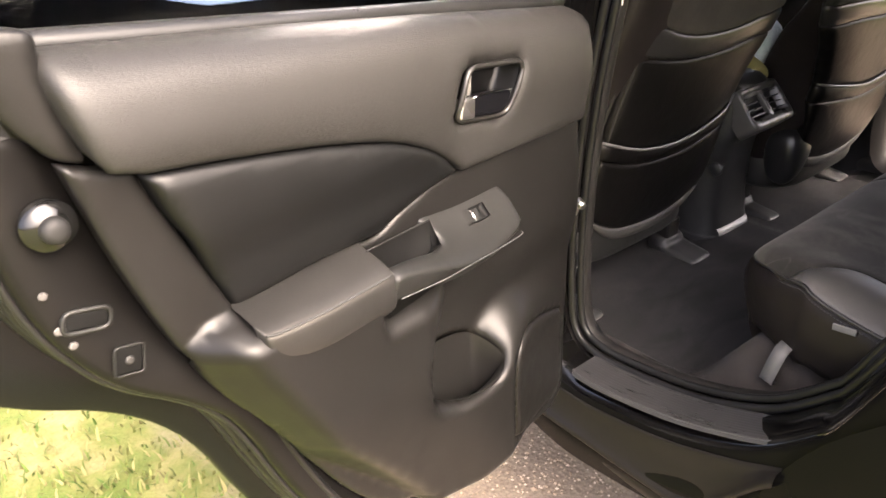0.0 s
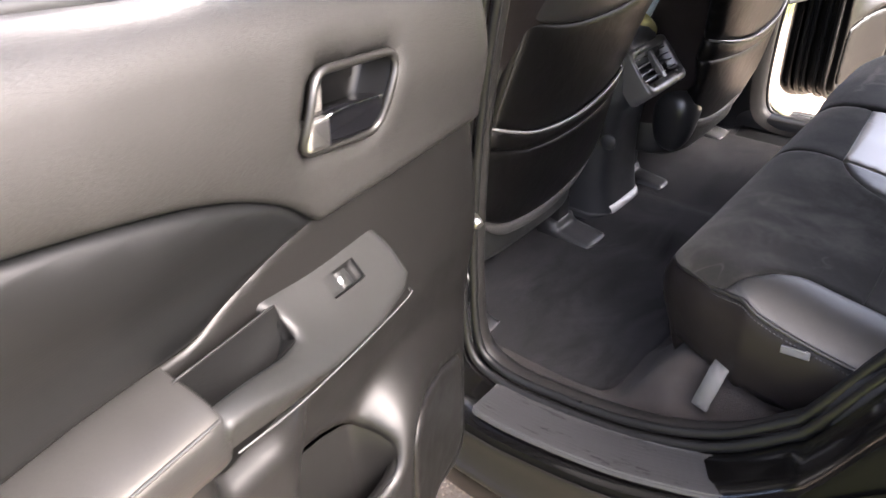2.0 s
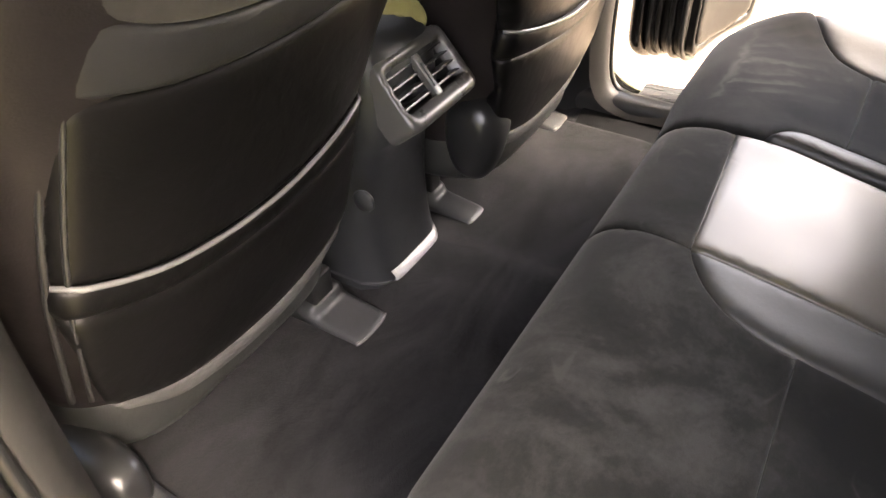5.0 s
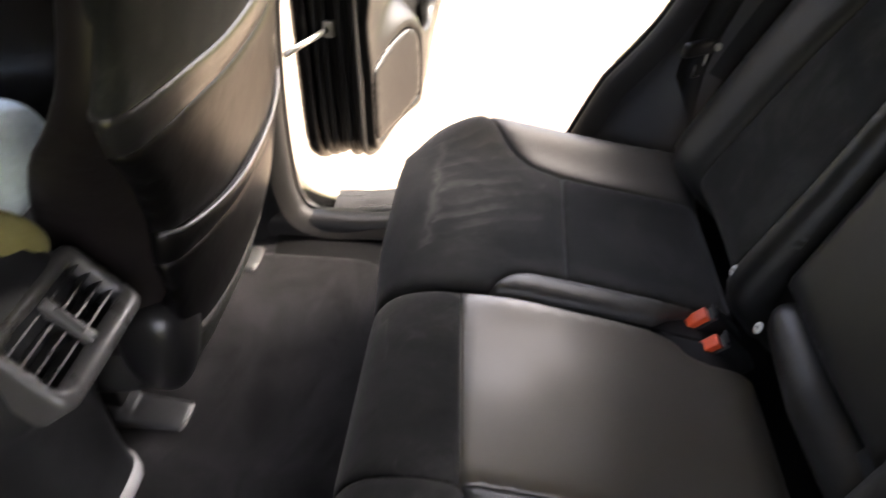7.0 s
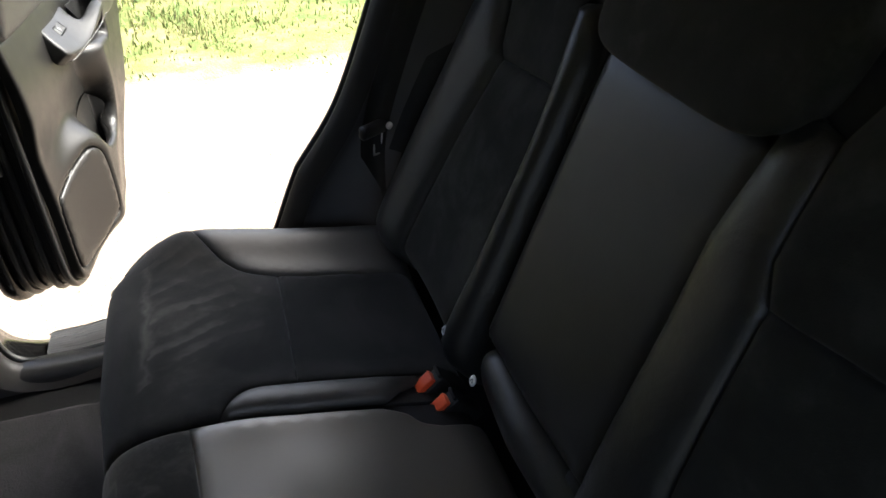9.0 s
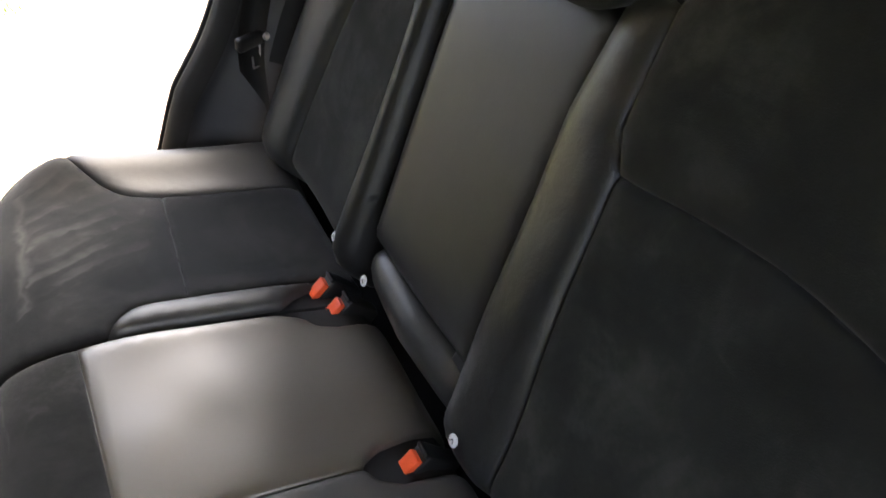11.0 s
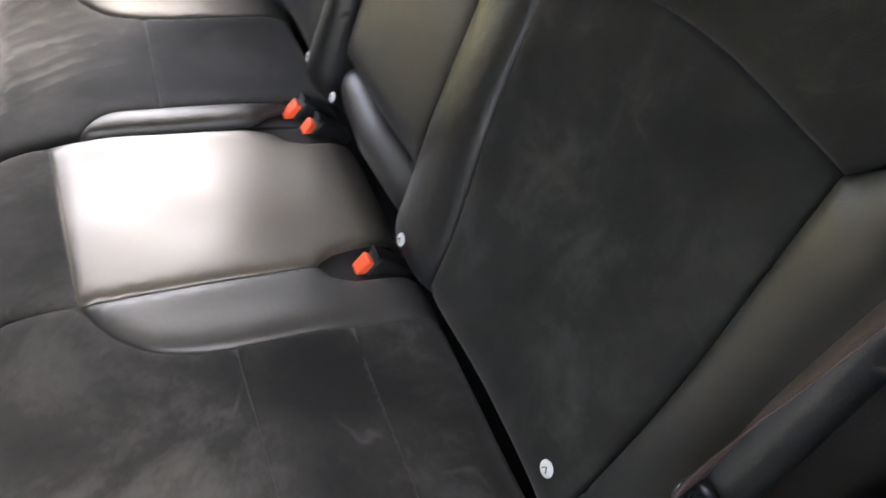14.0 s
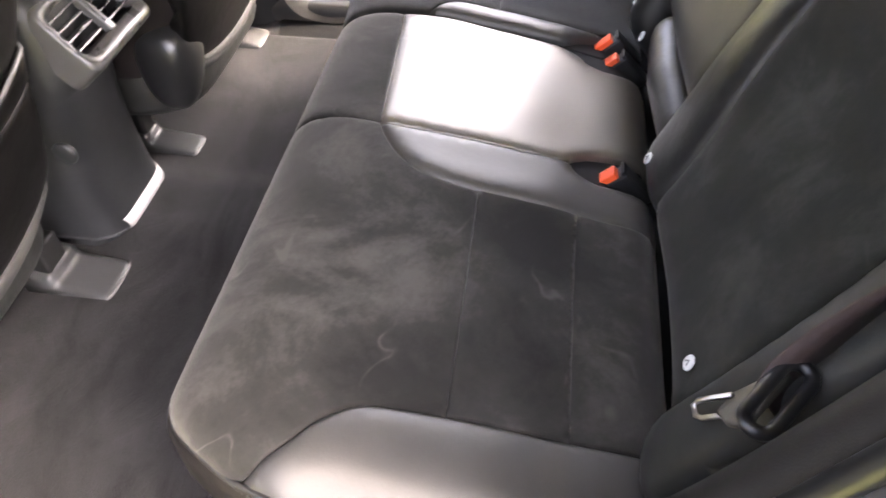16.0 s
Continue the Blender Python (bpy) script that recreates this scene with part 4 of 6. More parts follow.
    # upper soft pad with the handle cut through
    split = cr([(0.003, 1.093), (0.10, 1.094), (0.20, 1.096), (0.29, 1.099)], 4)
    arch = cr([(0.29, 1.099), (0.335, 1.137), (0.407, 1.173), (0.49, 1.197), (0.56, 1.212), (0.64, 1.226), (0.709, 1.236)], 5)
    def hd(q):
        return (0.247 + 0.93 * (q[0] - 0.230), 1.200 + 0.93 * (q[1] - 1.190))
    grip = rounded([hd(q) for q in ((0.155, 1.217), (0.189, 1.145), (0.302, 1.163), (0.276, 1.231))], 0.018)
    pad_poly = split + arch[1:] + [(0.738, 1.246)] + cr([(0.746, 1.262), (0.757, 1.31), (0.760, 1.343), (0.748, 1.351)], 3) + cr([(0.526, 1.328), (0.30, 1.301), (0.06, 1.271), (0.024, 1.266), (0.004, 1.250)], 4)
    pad_w = lambda u, v: 0.016 + 0.012 * math.sin(math.pi * smooth01(1.09 + 0.13 * u, 1.27 + 0.112 * u, v)) - 0.050 * smooth01(1.228 + 0.112 * u, 1.278 + 0.112 * u, v) ** 1.6
    part("upper_pad", panel(pad_poly, pad_w, holes=[grip], puff=0.008, edge=0.018, skirt=0.03), PAD, door, "soft grained grey upper pad")

    part("end_trim", panel(rounded([(0.742, 1.250), (0.770, 1.262), (0.796, 1.300), (0.812, 1.378), (0.752, 1.366), (0.758, 1.33)], 0.012), lambda u, v: -0.002 - 0.12 * max(0.0, u - 0.765), step=0.010, puff=0.003, edge=0.008, skirt=0.02), TRIM, door, "grey-brown trim beside the pad")
    # handle: bezel, dish, lever
    hw = pad_w(0.22, 1.19) + 0.006
    bez = part("handle_bezel", tube([place(a, b, pad_w(a, b) + 0.0055) for a, b in resample(grow(grip, 0.0).tolist(), 0.008)], 0.0040, 8, True), BEZEL, door, "satin grey handle surround")
    dish = [[place(a, b, pad_w(a, b) + 0.004 + d) for a, b in grow(grip, o)] for d, o in ((0.002, 0.0), (-0.012, -0.004), (-0.028, -0.008), (-0.033, -0.012), (-0.0345, -0.017), (-0.0346, -0.024))]
    part("handle_dish", loft(dish, True, "end"), DISH, bez, "black handle recess")
    lev = [(0.296, 1.166), (0.290, 1.190), (0.245, 1.189), (0.186, 1.182), (0.184, 1.168), (0.203, 1.154), (0.24, 1.158)]
    lev = rounded([hd(q) for q in lev], 0.006)
    lever = part("lever", ring_loft(lev, [(hw - 0.024, -0.002), (hw - 0.006, 0.001), (hw - 0.001, 0.0), (hw, -0.002), (hw + 0.0001, -0.0045)], place), LEVER, bez, "dark polished door lever")
    tip = rounded([hd(q) for q in ((0.297, 1.165), (0.291, 1.191), (0.266, 1.190), (0.268, 1.161))], 0.004)
    part("lever_tip", ring_loft(tip, [(hw - 0.010, 0.0), (hw + 0.001, 0.0), (hw + 0.002, -0.0015), (hw + 0.0021, -0.004)], place), STEEL, lever, "bright satin lever end")
    top_edge = [place(*hd(q), hw + 0.001) for q in cr([(0.268, 1.1895), (0.245, 1.189), (0.215, 1.1855), (0.187, 1.182)], 4)]
    part("lever_edge", tube(top_edge, 0.0013, 6), CHROME, lever, "bright upper edge")
    knob = rounded([hd(q) for q in ((0.287, 1.186), (0.279, 1.224), (0.252, 1.220), (0.255, 1.186))], 0.006)
    part("lock_tab", ring_loft(knob, [(hw - 0.028, 0), (hw - 0.016, 0), (hw - 0.013, -0.0025), (hw - 0.0129, -0.006)], place), TAB, bez, "pale satin lock tab")

    # padded insert
    under = cr([(0.642, 1.052), (0.59, 1.058), (0.538, 1.062), (0.487, 1.061), (0.437, 1.061), (0.40, 1.077), (0.345, 1.092), (0.29, 1.099)], 4)
    ins = arch + [(0.698, 1.20), (0.680, 1.156), (0.662, 1.105)] + under[:-1]
    ins_w = lambda u, v: -0.002 + 0.010 * smooth01(1.05, 1.10, v) + 0.016 * smooth01(1.10, 1.17, v)
    part("insert", panel(ins, ins_w, puff=0.008, edge=0.012, seam=0.004), PERFORATED, door, "black perforated leather insert")

    # lower panel: a raised field round a recess, with a cup-shaped pocket behind the swept lip
    LIP = [np.array(q) for q in cr([(-0.05, 0.745), (0.045, 0.772), (0.12, 0.800), (0.185, 0.815), (0.225, 0.803), (0.255, 0.774), (0.30, 0.757), (0.37, 0.767), (0.404, 0.790), (0.412, 0.84), (0.416, 0.92), (0.420, 1.10)], 3)]
    RAISED = [tuple(q) for q in LIP] + [(0.9, 1.10), (0.9, 0.3), (-0.05, 0.3)]

    def seg_dist(p, q0, q1):
        e = q1 - q0
        t = min(1.0, max(0.0, float((p - q0) @ e) / float(e @ e)))
        r = p - q0 - t * e
        return math.hypot(r[0], r[1])

    def low_w(u, v):
        p = np.array((u, v))
        d = min(seg_dist(p, q0, q1) for q0, q1 in zip(LIP, LIP[1:]))
        sd = d if inside(RAISED, [(u, v)])[0] else -d
        soft = 0.062 - (0.046 - 0.090 * smooth01(0.845, 0.95, v)) * smooth01(0.27, 0.40, u)
        field = 0.058 * smooth01(0.0, 1.0, min(1.0, max(0.0, u) / 0.245) * 0.5) * 2.0
        field *= smooth01(1.058, 1.030, v) * (0.55 + 0.45 * smooth01(0.60, 0.90, v + 0.25 * smooth01(0.45, 0.2, u)))
        field *= 1 - smooth01(0.955, 0.980, v) * smooth01(0.490, 0.476, u)
        field *= smooth01(0.525, 0.600, v + 0.05 * smooth01(0.2, 0.45, u))
        crease = float(np.interp(v, (0.605, 0.692, 0.84, 1.0, 1.06, 1.236), (0.40, 0.460, 0.570, 0.648, 0.680, 0.741)))
        over = u - crease
        drop = 1.25 * max(0.0, over) * smooth01(1.08, 1.03, v) + 0.55 * max(0.0, over) * smooth01(1.03, 1.08, v)
        w = 0.004 + max(0.0, field * smooth01(-soft, 0.008, sd) - drop * (1 if field > 0.01 else 0.6))
        return w + 0.012 * smooth01(1.12, 0.98, v) * smooth01(0.45, 0.30, u) * smooth01(0.85, 0.95, v)
    outer = cr([(0.768, 1.258), (0.745, 1.15), (0.715, 1.05), (0.682, 0.968), (0.635, 0.885), (0.585, 0.79), (0.535, 0.70), (0.475, 0.625), (0.408, 0.592), (0.30, 0.568), (0.184, 0.552), (0.117, 0.54)], 4) + cr([(0.060, 0.540), (0.030, 0.58), (0.025, 0.737), (0.014, 0.90), (0.003, 1.093)], 4)
    spk = cr([(0.042, 0.752), (0.12, 0.783), (0.182, 0.797), (0.218, 0.783), (0.232, 0.75), (0.236, 0.68), (0.233, 0.615)], 4) + cr([(0.16, 0.583), (0.07, 0.572), (0.040, 0.60), (0.038, 0.70)], 4)
    low = outer[:-1] + split[:-1] + [q for q in under[::-1]] + [(0.662, 1.105), (0.680, 1.156), (0.698, 1.20), (0.709, 1.236), (0.738, 1.246)]
    pocket_ring = resample(chaikin([(0.402, 0.795), (0.409, 0.822), (0.396, 0.850), (0.355, 0.852), (0.315, 0.846), (0.275, 0.828), (0.252, 0.796), (0.268, 0.769), (0.300, 0.762), (0.345, 0.766), (0.380, 0.776)], 2), 0.006)
    part("lower_panel", panel(low, low_w, step=0.0085, puff=0.003, edge=0.010, holes=[spk, pocket_ring], skirt=0.016), TRIM, door, "grey-brown plastic lower panel with bottle holder")
    part("speaker_cover", panel(spk, lambda u, v: low_w(u, v) + 0.001, puff=0.004, edge=0.006, skirt=0.012), TRIM, door, "flat speaker cover")
    rings = []
    for k, fall, dip in ((1.01, 0.0, 0.0), (0.985, 0.006, 0.02), (0.955, 0.03, 0.10), (0.93, 0.07, 0.20), (0.88, 0.105, 0.28), (0.74, 0.118, 0.36), (0.2, 0.120, 0.45)):
        ring = []
        for a, b in pocket_ring:
            w = low_w(a, b) + 0.002
            ring.append(place(0.332 + (a - 0.332) * k, 0.80 + (b - 0.80) * (k if k > 0.9 else k * 0.8) - fall, w + (0.024 - w) * dip))
        rings.append(ring)
    part("bottle_holder", loft(rings, True, "end"), TRIM, door, "black bottle holder pocket")

    # armrest pad
    rings = []
    for u, k, g in ((0.470, 0.93, 1), (0.475, 1.0, 1), (0.52, 1.0, 1), (0.57, 1.0, 1), (0.61, 0.97, 0.94), (0.636, 0.93, 0.84), (0.645, 0.88, 0.72), (0.649, 0.70, 0.45)):
        d = 0.070 * k
        sec = [(0.0, 1.062), (d * 0.5, 1.058 - 0.004 * k), (d * 0.88, 1.050 - 0.006 * k), (d, 1.034), (d * 0.99, 1.012), (d * 0.90, 0.992), (d * 0.6, 0.975), (0.0, 0.955)]
        rings.append([place(u, 1.060 - (1.060 - v) * g, w) for w, v in cr(sec, 3)])
    arm = part("armrest", loft(cr_rings(rings, 4), False, False), ARMPAD, door, "padded black leather armrest")
    stitch = [place(u, 1.060 - 0.0185 * g, 0.0675 * k) for u, k, g in ((0.474, 1.0, 1), (0.52, 1.0, 1), (0.57, 1.0, 1), (0.61, 0.97, 0.95), (0.636, 0.94, 0.88), (0.645, 0.90, 0.78))]
    part("seam", tube(cr(stitch, 4), 0.0016, 6), SEAM, arm, "stitched seam")

    # pull handle with window switch
    plan = cr([(0.474, 0.075), (0.40, 0.076), (0.30, 0.067), (0.222, 0.057)], 5) + cr([(0.207, 0.050), (0.206, 0.026), (0.216, 0.004)], 4) + cr([(0.30, 0.002), (0.372, 0.002)], 3) + cr([(0.376, 0.008), (0.364, 0.036), (0.385, 0.048), (0.43, 0.051), (0.474, 0.052)], 4)
    slot = [(0.303, 0.0178), (0.2572, 0.0178), (0.2572, 0.033), (0.303, 0.033)]
    def height(u, w):
        return 1.062 - w * (0.37 + 0.78 * smooth01(0.47, 0.27, u))
    if s < 0:
        bm = patch(plan, lambda a, b: place(a, height(a, b), b), step=0.008, puff=0.003, edge=0.008, skirt=0.030, holes=[slot], flush=True)
    else:
        bm = patch([(-a, b) for a, b in plan], lambda a, b: place(-a, height(-a, b), b), step=0.008, puff=0.003, edge=0.008, skirt=0.030, holes=[[(-a, b) for a, b in slot]], flush=True)
    pull = part("pull_handle", bm, PULL, door, "satin grey pull handle")
    cup = [[place(a, v + dv, b) for a, b, dv in [(0.366, 0.024, hi), (0.474, 0.022, hi), (0.474, 0.053, 0), (0.368, 0.044, 0)]] for v, hi in ((1.03, 0.029), (0.975, 0))]
    # darker than the handle: the shade inside the cup is in the colour
    part("grip_cup", loft(cup, True, "end"), DARK, pull, "grip recess with its shade put into the colour")
    back_edge = [place(a, 1.0585, 0.0235) for a in np.linspace(0.368, 0.474, 8)]
    part("cup_edge", tube(back_edge, 0.0012, 6), PULL, pull, "pale cup edge")
    foot = [place(a, 0.988 + 0.095 * (a - 0.222), b + 0.0025) for a, b in cr([(0.472, 0.075), (0.40, 0.076), (0.30, 0.067), (0.222, 0.057), (0.209, 0.048)], 5)]
    part("lower_lip", tube(foot, 0.0009, 6), RAIL, pull, "thin pale parting line")
    # window switch: a ramp, a rocker and a dark well between two thin rails
    cross = (0.0175, 0.0181, 0.0207, 0.0255, 0.0298, 0.0327, 0.0333)
    def across(a, top, floor):
        return [place(a, height(a, b) + 0.0030 + (top if k in (0, 6) else floor), b) for k, b in enumerate(cross)]
    well = [across(a, 0.0, d) for a, d in ((0.3035, 0.0), (0.298, -0.0006), (0.290, -0.0018), (0.285, -0.0034))]
    sw = part("window_switch", loft(well, False, False), PULL, pull, "satin grey switch ramp")
    well = [across(a, 0.0, d) for a, d in ((0.285, -0.0040), (0.279, -0.0068), (0.264, -0.0072), (0.258, -0.0064), (0.2570, 0.0))]
    part("switch_well", loft(well, False, False), DARK, sw, "dark switch recess")
    rows = []
    for a, lift in ((0.2850, -0.0046), (0.2845, -0.0028), (0.2820, -0.0020), (0.2760, -0.0036), (0.2710, -0.0028), (0.2695, -0.0056)):
        rows.append([place(a, height(a, b) + 0.0030 + lift, b) for b in (0.0200, 0.0210, 0.0252, 0.0300, 0.0310)])
    part("rocker", loft(rows, False, False), PULL, sw, "grey rocker switch")
    rows = [[place(a, height(a, b) + 0.0013 + d, b) for b in (0.0240, 0.0280)] for a, d in ((0.2848, -0.0006), (0.2818, 0.0003))]
    part("switch_mark", loft(rows, False, False), WHITE, sw, "small pale mark")
    for b, r in ((0.0160, 0.0006), (0.0176, 0.0006), (0.0336, 0.0007)):
        part("switch_rail", tube([place(a, height(a, b) + 0.0034, b) for a in np.linspace(0.3035, 0.257, 8)], r, 6), DARK, sw, "thin dark rail")

    # parts of the shut face
    def on_face(u, v, w=-0.020):
        """A pose on the shut face: local x runs along the door, z looks into the car."""
        p = Vector(place(u, v, w))
        ax = (Vector(place(u + 1, v, w)) - p) * s
        az = Vector(place(u, v, w + 1)) - p
        return Matrix.Translation(p) @ Matrix((ax, az.cross(ax), az)).transposed().to_4x4()
    m = on_face(0.786, 1.206)
    stop = part("bump_stop", disc(0.025, 0.015, m, 32, 0.005), PIANO, door, "glossy black bump stop")
    part("rubber_tip", disc(0.0125, 0.014, m @ pose(0, 0, 0.014), 28, 0.002), MATT, stop, "grey rubber tip")
    m = on_face(0.780, 1.104) @ pose(0, 0, 0, 0, 0, 14 * s)
    loop = [m @ Vector((a, b, 0.003)) for a, b in rounded([(-0.022, -0.011), (0.022, -0.011), (0.022, 0.011), (-0.022, 0.011)], 0.010)]
    latch = part("latch", tube(loop, 0.0028, 8, True), PULL, door, "steel door latch")
    # a black block for the shaded depth of the slot
    part("latch_slot", rounded_box(0.040, 0.018, 0.006, 0.003, m), DARK, latch, "latch slot with its shade put into the colour")
    m = on_face(0.755, 1.044) @ pose(0, 0, 0, 0, 0, 14 * s)
    lock = part("child_lock", rounded_box(0.028, 0.030, 0.008, 0.003, m), DARK, door, "dark child lock plate")
    plate = [m @ Vector((a, b, 0.004)) for a, b in rounded([(-0.015, -0.016), (0.015, -0.016), (0.015, 0.016), (-0.015, 0.016)], 0.005)]
    part("lock_rim", tube(plate, 0.0016, 6, True), PULL, lock, "worn grey rim")
    part("lock_screw", disc(0.005, 0.006, m, 16), TIP, lock)
    for u, v in ((0.808, 1.143), (0.806, 1.104), (0.798, 1.084)):
        part("clip", disc(0.0042, 0.003, on_face(u, v), 14), HEM, door, "pale plastic clip")
    # check arm and hinge at the front edge
    a = Vector(place(0.004, 0.855, -0.075))
    b = Vector((s * 0.80, 0.775, 0.845))
    part("check_arm", tube([a, a.lerp(b, 0.5), b], 0.004, 8, False, 1.8), STEEL, door, "bright steel check arm")
    part("check_bracket", rounded_box(0.014, 0.024, 0.036, 0.004, Matrix.Translation(a)), STEEL, door, "zinc check strap bracket")
    part("hinge", rounded_box(0.03, 0.03, 0.05, 0.008, Matrix.Translation((s * 0.866, 0.785, 1.06))), DARK, door, "painted steel hinge")
    if s < 0:
        m = Matrix.Translation((-0.872, 0.664, 0.918)) @ pose(0, 0, 0, 12, 20, -30)
        check = part("check_block", rounded_box(0.018, 0.022, 0.030, 0.005, m @ pose(0, 0, -0.008)), STEEL, door, "bright cast check block")
        part("check_roller", disc(0.008, 0.020, m @ pose(0, 0, 0.010, 90, 0, 20), 18), STEEL, check, "steel roller")
    return door


for side in (-1, 1):
    rear_door(side)


# ---------------------------------------------------------------- rear seat
PROFILE = cr([(-0.016, 0.600), (-0.012, 0.665), (-0.002, 0.712), (0.024, 0.741), (0.12, 0.757), (0.25, 0.780), (0.34, 0.797), (0.41, 0.803), (0.458, 0.791), (0.486, 0.766), (0.497, 0.73), (0.492, 0.68), (0.472, 0.61), (0.44, 0.53), (0.425, 0.47)], 8)
ARC = [-0.1174]
for (y0, z0), (y1, z1) in zip(PROFILE, PROFILE[1:]):
    ARC.append(ARC[-1] + math.hypot(y1 - y0, z1 - z0))
ARC, PY, PZ = np.array(ARC), np.array([q[0] for q in PROFILE]), np.array([q[1] for q in PROFILE])
ARC += 0.1234 - ARC[32]


def cushion_surface(drop=0.0):
    def S(x, v):
        y, z = float(np.interp(v, ARC, PY)), float(np.interp(v, ARC, PZ))
        a = abs(x)
        side_drop = 0.018 * smooth01(0.60, 0.66, a)
        corner = 0.10 * smooth01(0.53, 0.665, a) ** 1.3 if x < 0 else 0.025 * smooth01(0.50, 0.665, a) ** 1.6
        y -= corner * smooth01(0.30, 0.48, y)
        y += 0.012 * smooth01(0.25, 0.45, y) * smooth01(0.18, 0.35, x)
        z += (0.012 if x < 0 else 0.026) * math.exp(-((a - (0.585 if x < 0 else 0.61)) / 0.055) ** 2) * smooth01(0.46, 0.36, v)
        z += 0.008 * math.exp(-((a - 0.20) / 0.05) ** 2) * smooth01(0.40, 0.28, v) * smooth01(0.06, 0.14, v)
        z -= 0.006 * math.exp(-((a - 0.40) / 0.12) ** 2) * smooth01(0.45, 0.2, v)
        z += 0.004 * math.exp(-((y - 0.20) / 0.11) ** 2) * smooth01(0.21, 0.13, abs(x - 0.025)) * smooth01(0.50, 0.40, v)
        z += 0.003 * noise.noise(Vector((x * 9, v * 9, 3))) * smooth01(0.55, 0.45, v)
        return (x, y, z - side_drop - drop)
    return S


SC = cushion_surface()
FRONT = 0.80


def cushion_panel(name, poly, mat, parent, label="", **kw):
    return part(name, patch(poly, SC, **{**dict(step=0.015, puff=0.006, edge=0.016, seam=0.003, skirt=0.015), **kw}), mat, parent, label)


EDGE_NEAR = [(0.546, 0.514), (0.575, 0.508), (0.600, 0.496), (0.620, 0.482), (0.633, 0.455), (0.643, 0.41), (0.651, 0.34), (0.655, 0.22), (0.656, 0.02)]
EDGE_FAR = [(0.567, 0.478), (0.60, 0.452), (0.634, 0.40), (0.650, 0.33), (0.656, 0.22), (0.656, 0.02)]


def side_skirt(s, parent):
    """The upright outer side of a cushion, below its stitched edge."""
    line = cr(EDGE_NEAR if s < 0 else EDGE_FAR, 6)
    pts = [SC(s * x, v) for x, v in line]
    x0, v0 = line[0]
    start = SC(s * x0, v0)
    turn = [smooth01(0.66, 1.0, 1 - i / 26) for i in range(len(line))]
    rows = []
    for dz, inn in ((0.003, 0.004), (-0.004, -0.002), (-0.03, -0.006), (-0.06, -0.007), (-0.09, -0.004), (-0.115, 0.0), (-0.13, 0.001), (-0.145, 0.003), (-0.16, 0.006), (-0.20, 0.014), (-0.27, 0.03)):
        fall = SC(s * x0, v0 + max(0.0, -dz) * 1.06)
        row = []
        for (x, y, z), w in zip(pts, turn):
            fy, fz = (fall[1] - start[1]) * w, (fall[2] - start[2]) * w + dz * (1 - w)
            px, py, pz = x - s * inn * (1 - w), y - inn * smooth01(0.30, 0.48, y) + fy + 0.003 * w, z + (fz if dz < 0 else dz)
            # the near cushion is open below: its side folds under
            under = max(0.0, 0.640 - 0.25 * w - pz) if s < 0 else 0.0
            row.append((px - s * 1.1 * under * (1 - w), py - 0.5 * under * smooth01(0.30, 0.42, y), pz + 0.93 * under))
        rows.append(row)
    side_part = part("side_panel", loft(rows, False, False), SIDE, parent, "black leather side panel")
    part("piping", tube([(x, y, z + 0.003) for x, y, z in pts], 0.0035, 8), LEATHER, parent, "piped edge")
    dots = bmesh.new()
    long = even_line(pts, 0.0030)
    for a, b in zip(long[::2], long[1::2]):
        d = (Vector(b) - Vector(a))
        m = Matrix.Translation((Vector(a) + Vector(b)) / 2 + Vector((s * 0.002, 0, -0.006))) @ d.to_track_quat("X", "Z").to_matrix().to_4x4()
        bmesh.ops.create_cube(dots, size=1, matrix=m @ Matrix.Diagonal((0.0036, 0.0017, 0.0014, 1)))
    part("stitching", dots, THREAD, parent, "row of pale stitches")
    return side_part


def even_line(pts, step):
    p = np.array(pts)
    run = np.concatenate(([0.0], np.cumsum(np.linalg.norm(np.diff(p, axis=0), axis=1))))
    at = np.arange(0, run[-1], step)
    return list(zip(*[np.interp(at, run, p[:, k]) for k in range(3)]))


BOLSTER_OUT = cr([(-0.628, 0.478), (-0.616, 0.422), (-0.596, 0.368), (-0.566, 0.335), (-0.544, 0.308), (-0.536, 0.28), (-0.532, 0.22), (-0.532, 0.12), (-0.532, 0.02)], 5)
BOLSTER_IN = cr([(-0.115, 0.371), (-0.145, 0.356), (-0.178, 0.332), (-0.203, 0.296), (-0.215, 0.225), (-0.217, 0.12), (-0.219, 0.02)], 5)


